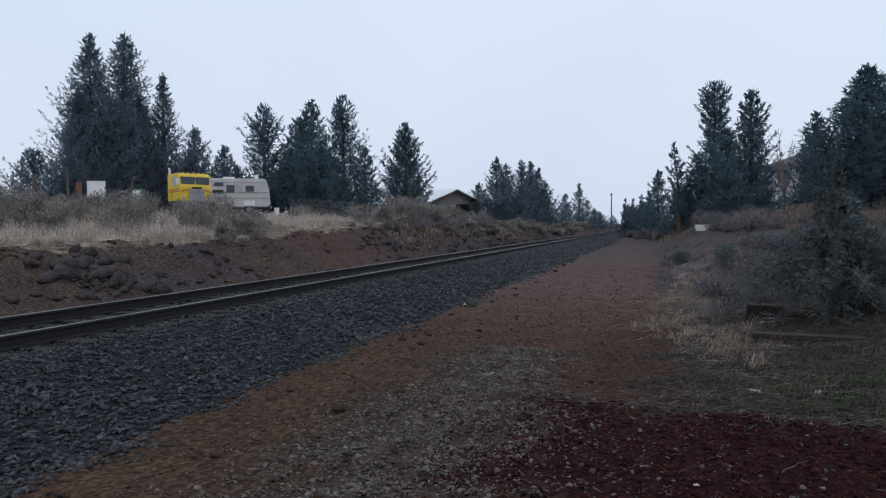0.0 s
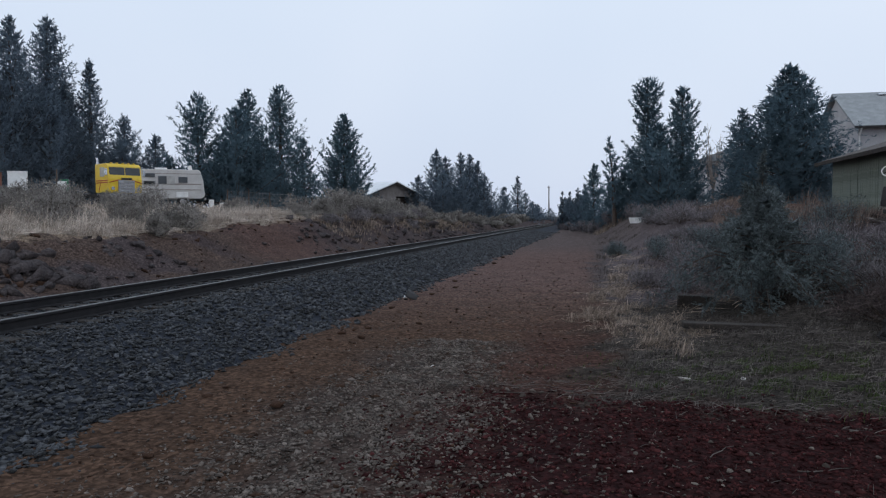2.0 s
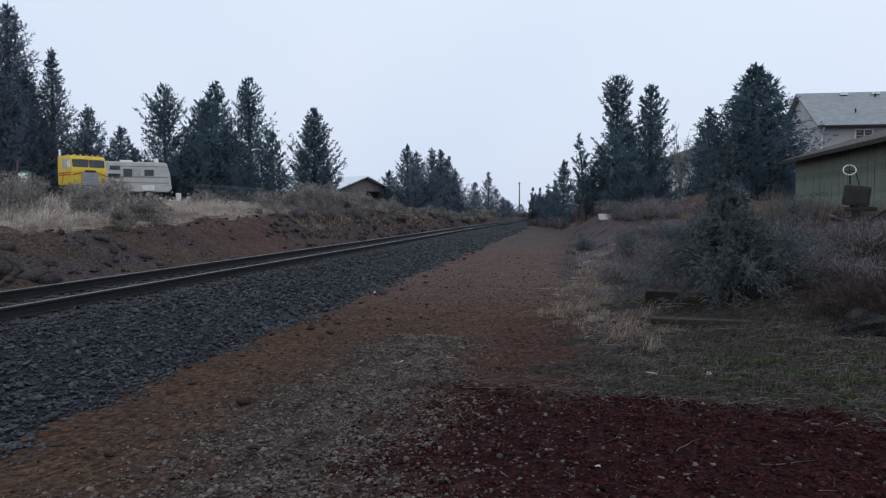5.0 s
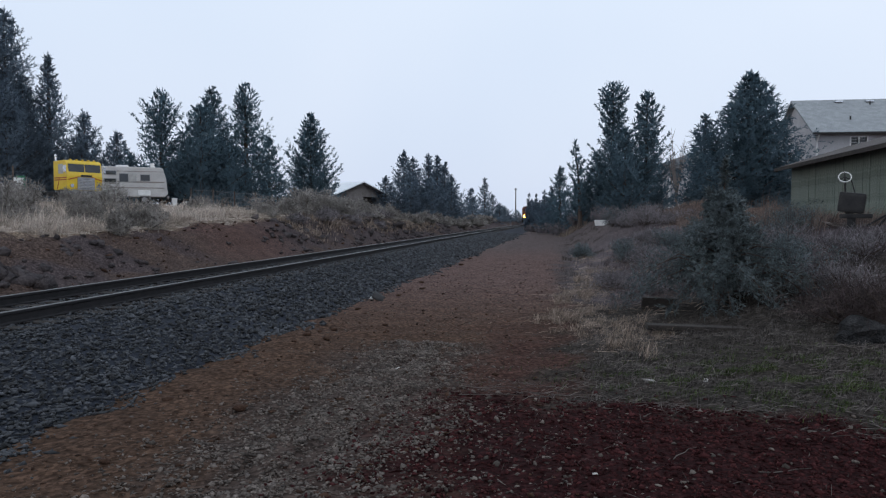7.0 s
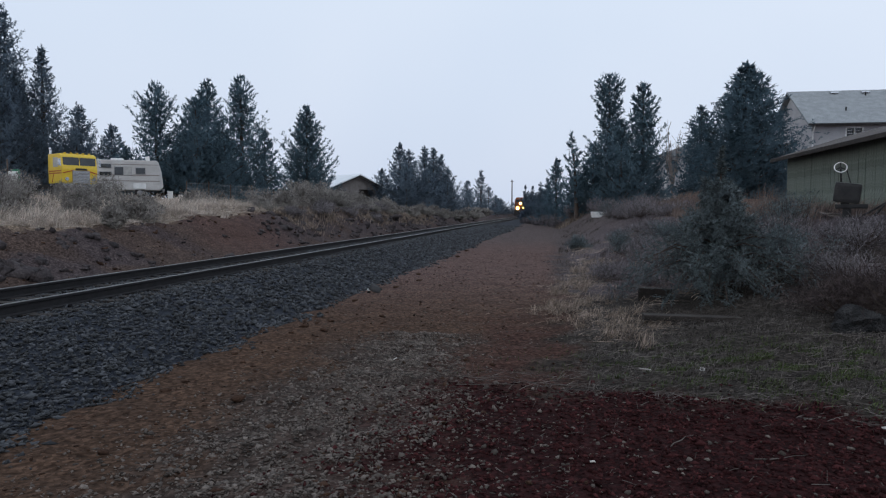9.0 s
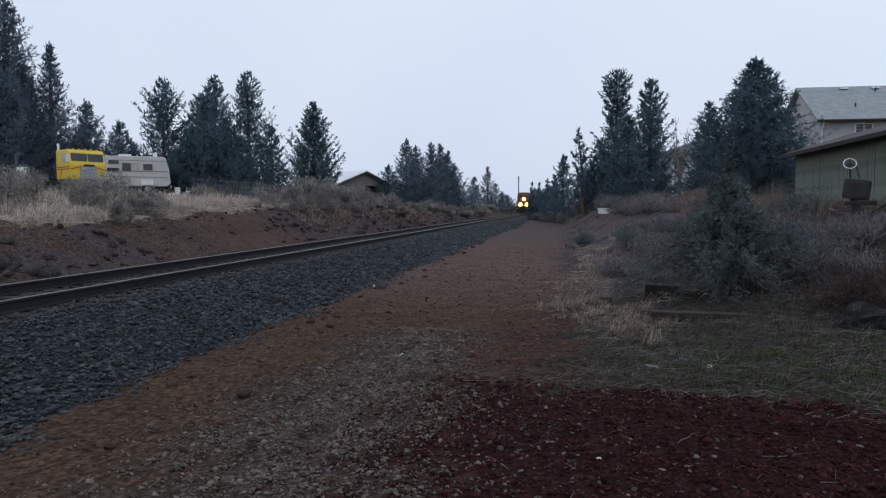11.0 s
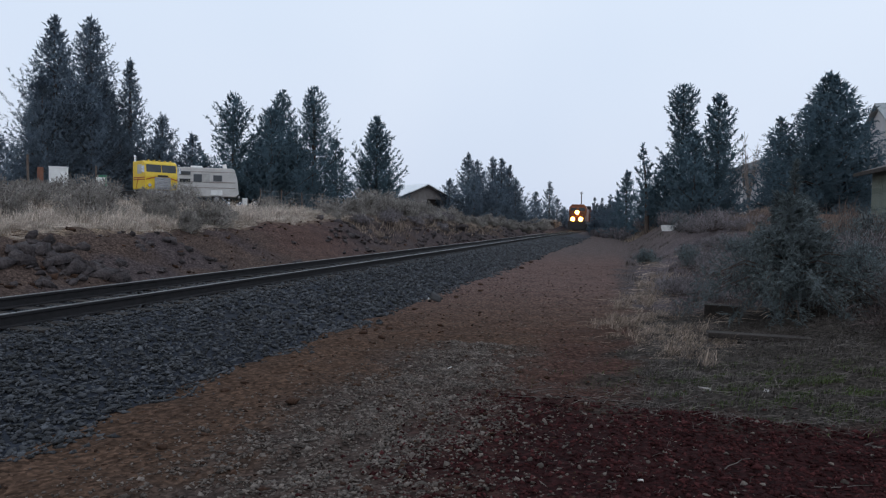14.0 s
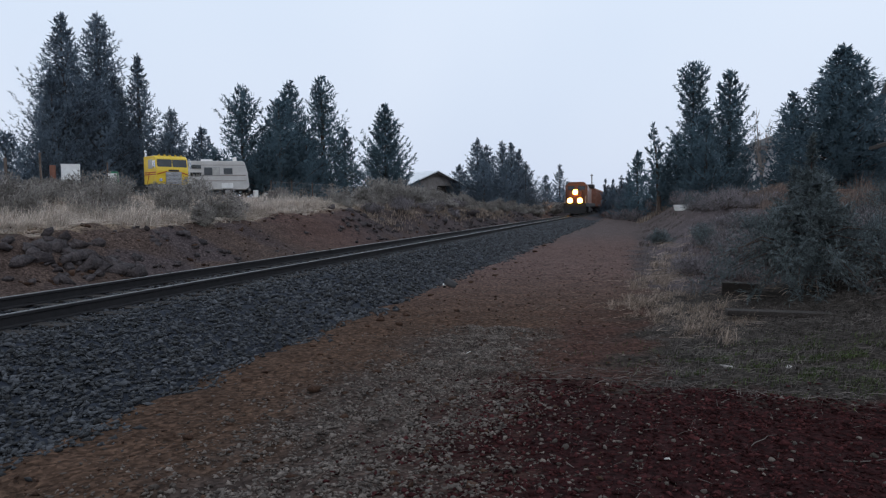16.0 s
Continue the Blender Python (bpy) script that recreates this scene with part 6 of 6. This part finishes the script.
def old_machine():
    """Old ride-on garden machine before the shed: wheel, black seat, bare frame."""
    x, y = 6.0, 15.9
    z0 = z_at(x, y)
    e = empty("garden_tractor", pose(x, y, z0, 0, 0, -22), "old garden machine with white steering wheel and black seat", "garden tractor")
    k = 1.65 - z0
    bm = bmesh.new()
    box(bm, 0.02, 0, 0.38 + k, 0.50, 0.22, 0.42, 0.07, Euler((0, radians(7), 0)).to_matrix().to_4x4())
    part("seat_back", bm, M_DARK, e, "black padded seat back")
    bm = bmesh.new()
    tilt = Euler((radians(62), 0, radians(8))).to_matrix()
    ring(bm, (-0.12, 0.1, 0.92 + k), 0.118, 0.012, tilt)
    wheel = part("steering_wheel", bm, M_WHITE, e, "white steering wheel")
    bm = bmesh.new()
    c = Vector((-0.12, 0.1, 0.92 + k))
    for a in (90, 210, 330):
        tube(bm, c, c + tilt @ Vector((0.115 * math.cos(radians(a)), 0.115 * math.sin(radians(a)), 0)), 0.012)
    part("spokes", bm, M_DARK, wheel)
    bm = bmesh.new()
    tube(bm, (-0.12, 0.12, 0.90 + k), (-0.08, 0.25, 0.1 + k), 0.02)
    tube(bm, (0.08, 0.05, 0.55 + k), (0.0, 0.1, 0.85 + k), 0.012)
    part("steering_column", bm, M_DARK, e)
    bm = bmesh.new()
    box(bm, 0.0, 0.0, 0.05 + k, 0.12, 0.1, 0.4, 0.015)
    box(bm, 0.1, 0.05, 0.10 + k, 0.6, 0.26, 0.09, 0.03)
    part("seat_frame", bm, M_DARK, e)
    bm = bmesh.new()
    tube(bm, (0.05, 0, 0.0), (0.05, 0, 0.12 + k), 0.05)
    tube(bm, (0.5, 0.1, 0.05), (0.85, 0.1, 0.35 + k), 0.025)
    tube(bm, (0.3, 0.1, -0.1 + k), (0.9, 0.1, 0.3 + k), 0.02)
    part("frame", bm, M_DARK, e)
    # second black seat standing beside it
    s = empty("loose_seat", pose(7.05, 15.6, z_at(7.05, 15.6), 0, 0, -30), "black moulded seat standing among scrap", "seat")
    bm = bmesh.new()
    box(bm, 0, 0.1, 0.62, 0.55, 0.16, 0.75, 0.07, Euler((radians(-8), 0, 0)).to_matrix().to_4x4())
    part("backrest", bm, M_DARK, s)
    bm = bmesh.new()
    box(bm, 0, -0.2, 0.3, 0.55, 0.55, 0.14, 0.06)
    part("cushion", bm, M_DARK, s)
    bm = bmesh.new()
    for a in (-0.2, 0.2):
        for b in (-0.4, 0.05):
            tube(bm, (a, b, -0.05), (a, b, 0.26), 0.02)
    part("legs", bm, M_GREYPAINT, s)
    # scrap timber round it
    g = np.random.RandomState(4)
    for i in range(9):
        x, y = 5.0 + 2.2 * g.uniform(), 15.0 + 2.5 * g.uniform()
        bm = bmesh.new()
        box(bm, 0, 0, 0, g.uniform(0.5, 1.2), 0.09, 0.03, 0.006)
        tagged(part("scrap_board", bm, M_BARE, None, "", pose(x, y, z_at(x, y) + 0.07, g.uniform(-8, 8), g.uniform(-10, 10), g.uniform(0, 180))), "grey weathered scrap board lying in weeds", "board", "scrap boards")


def ground_clutter():
    # half-buried tie and old planks beside the young juniper
    for x, y, L, rz, h, lab in ((2.3, 10.35, 2.1, 2, 0.08, "old railway tie lying in the dead grass"), (1.78, 12.9, 0.62, -6, 0.28, "short dark block of timber by the juniper")):
        bm = bmesh.new()
        box(bm, 0, 0, 0, L, 0.24, h, 0.02)
        tagged(part("old_timber", bm, M_TIE, None, "", pose(x, y, z_at(x, y) + 0.25 * h, 0, 1, rz)), lab, "timber", "old timber")
    # litter on the ballast edge
    x, y = -3.72, 13.9
    e = empty("litter", pose(x, y, z_at(x, y) + 0.05), "crumpled white and black rubbish on the stones", "litter")
    o = rocks("wrapper", [0.0], [0.0], [0.03], [0.045], M_WHITE, 3, 0.5)
    o.parent = e
    o = rocks("bag", [0.13], [-0.05], [0.03], [0.11], M_DARK, 4, 0.4)
    o.parent = e
    # sticks
    g = np.random.RandomState(77)
    for x, y, L, rz in ((-3.35, 23.0, 0.7, 50), (-0.45, 6.55, 0.9, 3), (0.1, 6.75, 0.7, -4), (-0.75, 6.9, 0.6, 8), (0.9, 5.2, 0.35, 60), (1.5, 4.9, 0.4, 20), (2.3, 5.4, 0.3, 100)):
        segs, p = [], np.array((-L / 2, 0, 0.0))
        for k in range(4):
            q = p + np.array((L / 4, g.normal() * 0.03, g.normal() * 0.008))
            segs.append((p, q, 0.005 - 0.0008 * k, 0.0045 - 0.0008 * k))
            p = q
        o = limbs_mesh("stick", segs, M_LITTER, None)
        o.matrix_basis = pose(x, y, z_at(x, y) + 0.012, 0, 0, rz)
        tagged(o, "dry broken stick lying on the ground", "stick", "sticks")


# ---- the train ----
def locomotive():
    """y backwards from its nose at 0, z from the rail's top."""
    t = empty("locomotive", pose(TRACK_X, 255, RAIL_Z), "orange and black diesel locomotive with burning headlights", "locomotive")
    bm = bmesh.new()
    box(bm, 0, 11.0, 1.35, 3.0, 21.6, 0.5, 0.05)
    part("frame", bm, M_DARK, t)
    bm = bmesh.new()
    prism(bm, [(-0.85, 1.6), (0.85, 1.6), (0.85, 3.0), (0.6, 3.35), (-0.6, 3.35), (-0.85, 3.0)], 1.7, Matrix.Translation((0, 0.9, 0)))
    part("nose", bm, M_ORANGE, t)
    bm = bmesh.new()
    prism(bm, [(-1.5, 1.6), (1.5, 1.6), (1.5, 4.0), (1.0, 4.55), (-1.0, 4.55), (-1.5, 4.0)], 2.5, Matrix.Translation((0, 2.6, 0)))
    cab = part("cab", bm, M_ORANGE, t)
    for s in (-1, 1):
        bm = bmesh.new()
        box(bm, s * 0.72, 2.58, 3.72, 0.95, 0.06, 0.55, 0.02)
        part("windshield_pane", bm, M_GLASS, cab)
        bm = bmesh.new()
        box(bm, s * 1.51, 3.8, 3.5, 0.04, 1.2, 0.6, 0.01)
        part("side_window", bm, M_GLASS, cab)
    bm = bmesh.new()
    prism(bm, [(-0.95, 1.6), (0.95, 1.6), (0.95, 3.9), (0.7, 4.3), (-0.7, 4.3), (-0.95, 3.9)], 16.0, Matrix.Translation((0, 5.1, 0)))
    part("hood", bm, M_ORANGE, t)
    bm = bmesh.new()
    box(bm, 0, 18.5, 4.3, 3.0, 3.4, 0.6, 0.08)
    part("radiator", bm, M_DARK, t)
    bm = bmesh.new()
    prism(bm, [(-1.45, 0.2), (1.45, 0.2), (1.5, 1.1), (-1.5, 1.1)], 0.25, Matrix.Translation((0, 0.0, 0)))
    part("pilot", bm, M_DARK, t)
    bm = bmesh.new()
    box(bm, 0, 11, 0.75, 2.6, 5.0, 0.9, 0.1)
    part("fuel_tank", bm, M_DARK, t)
    for s in (-1, 1):
        bm = bmesh.new()
        tube(bm, (s * 0.66, 0.06, 1.95), (s * 0.66, 0.30, 1.95), 0.38, 0.26, 20)
        d = part("ditch_light", bm, M_DARK, t)
        # glowing disc wider than a real lens: the glare is put into its size
        bm = bmesh.new()
        tube(bm, (s * 0.66, 0.0, 1.95), (s * 0.66, 0.055, 1.95), 0.36, 0.36, 20)
        part("lens", bm, M_LAMP, d, "burning warm lamp")
        bm = bmesh.new()
        for k in range(3):
            tube(bm, (s * 1.4, 0.3 + 0.6 * k, 1.6), (s * 1.4, 0.3 + 0.6 * k, 2.55), 0.025)
        tube(bm, (s * 1.4, 0.2, 2.55), (s * 1.4, 1.7, 2.55), 0.025)
        part("handrail", bm, M_GREYPAINT, t)
    bm = bmesh.new()
    box(bm, 0, 0.82, 3.1, 0.85, 0.2, 0.5, 0.05)
    hl = part("headlight", bm, M_DARK, t)
    # headlight disc widened for its glare as well
    bm = bmesh.new()
    tube(bm, (0, 0.62, 3.1), (0, 0.71, 3.1), 0.34, 0.34, 20)
    part("lens", bm, M_LAMP, hl, "burning warm lamp")
    for base in (3.6, 17.4):
        bm = bmesh.new()
        for s in (-1, 1):
            box(bm, s * 1.05, base, 0.62, 0.16, 4.6, 0.35, 0.04)
        part("bogie_frame", bm, M_DARK, t)
        for k in (-1.7, 0, 1.7):
            for s in (-0.72, 0.72):
                bm = bmesh.new()
                tube(bm, (s - 0.07, base + k, 0.52), (s + 0.07, base + k, 0.52), 0.515, 0.515, 20)
                part("wheel", bm, M_RAIL, t)
    return t


def wagon():
    w = empty("freight_wagon", pose(TRACK_X, 280, RAIL_Z), "brown covered freight wagon behind the locomotive", "freight wagon", "wagons of the train")
    bm = bmesh.new()
    prism(bm, [(-1.5, 1.1), (1.5, 1.1), (1.55, 3.9), (0.9, 4.35), (-0.9, 4.35), (-1.55, 3.9)], 16.4, Matrix.Translation((0, 0.5, 0)))
    part("body", bm, M_CARBROWN, w)
    for k in range(10):
        for s in (-1, 1):
            bm = bmesh.new()
            box(bm, s * 1.56, 1.2 + 1.65 * k, 2.5, 0.08, 0.1, 2.7, 0.01)
            part("rib", bm, M_CARBROWN, w)
    bm = bmesh.new()
    box(bm, 0, 8.7, 0.95, 0.5, 17.2, 0.3, 0.03)
    part("sill", bm, M_DARK, w)
    for base in (2.4, 15.0):
        for k in (-0.85, 0.85):
            for s in (-0.72, 0.72):
                bm = bmesh.new()
                tube(bm, (s - 0.07, base + k, 0.46), (s + 0.07, base + k, 0.46), 0.455, 0.455, 18)
                part("wheel", bm, M_RAIL, w)
    return w


ground()
ballast_bed()
ballast_stones()
loose_stones()
bank_rocks()
trees_left()
trees_right()
young_juniper()
brush()
grasses()
house()
pale_house()
plank_shed()
barn()
utility_pole()
wire_fence()
cabover_truck()
motorhome()
yard_clutter()
old_machine()
ground_clutter()
railway()
engine = locomotive()
first_wagon = wagon()
wagons = [first_wagon] + [copy_thing(first_wagon, pose(TRACK_X, 280 + 17.6 * k, RAIL_Z)) for k in range(1, 5)]


def motions():
    """The train comes down the straight towards the camera."""
    way = ((0.0, 250.0), (3.0, 222.0), (6.0, 195.0), (9.0, 168.0), (11.4, 149.0), (12.5, 138.5), (13.0, 134.0), (14.0, 123.5), (15.0, 111.0), (16.0, 97.5))
    walk(engine, [(t, pose(TRACK_X, y, RAIL_Z)) for t, y in way])
    for k, w in enumerate(wagons):
        walk(w, [(t, pose(TRACK_X, y + 22.6 + 17.6 * k, RAIL_Z)) for t, y in way])


motions()
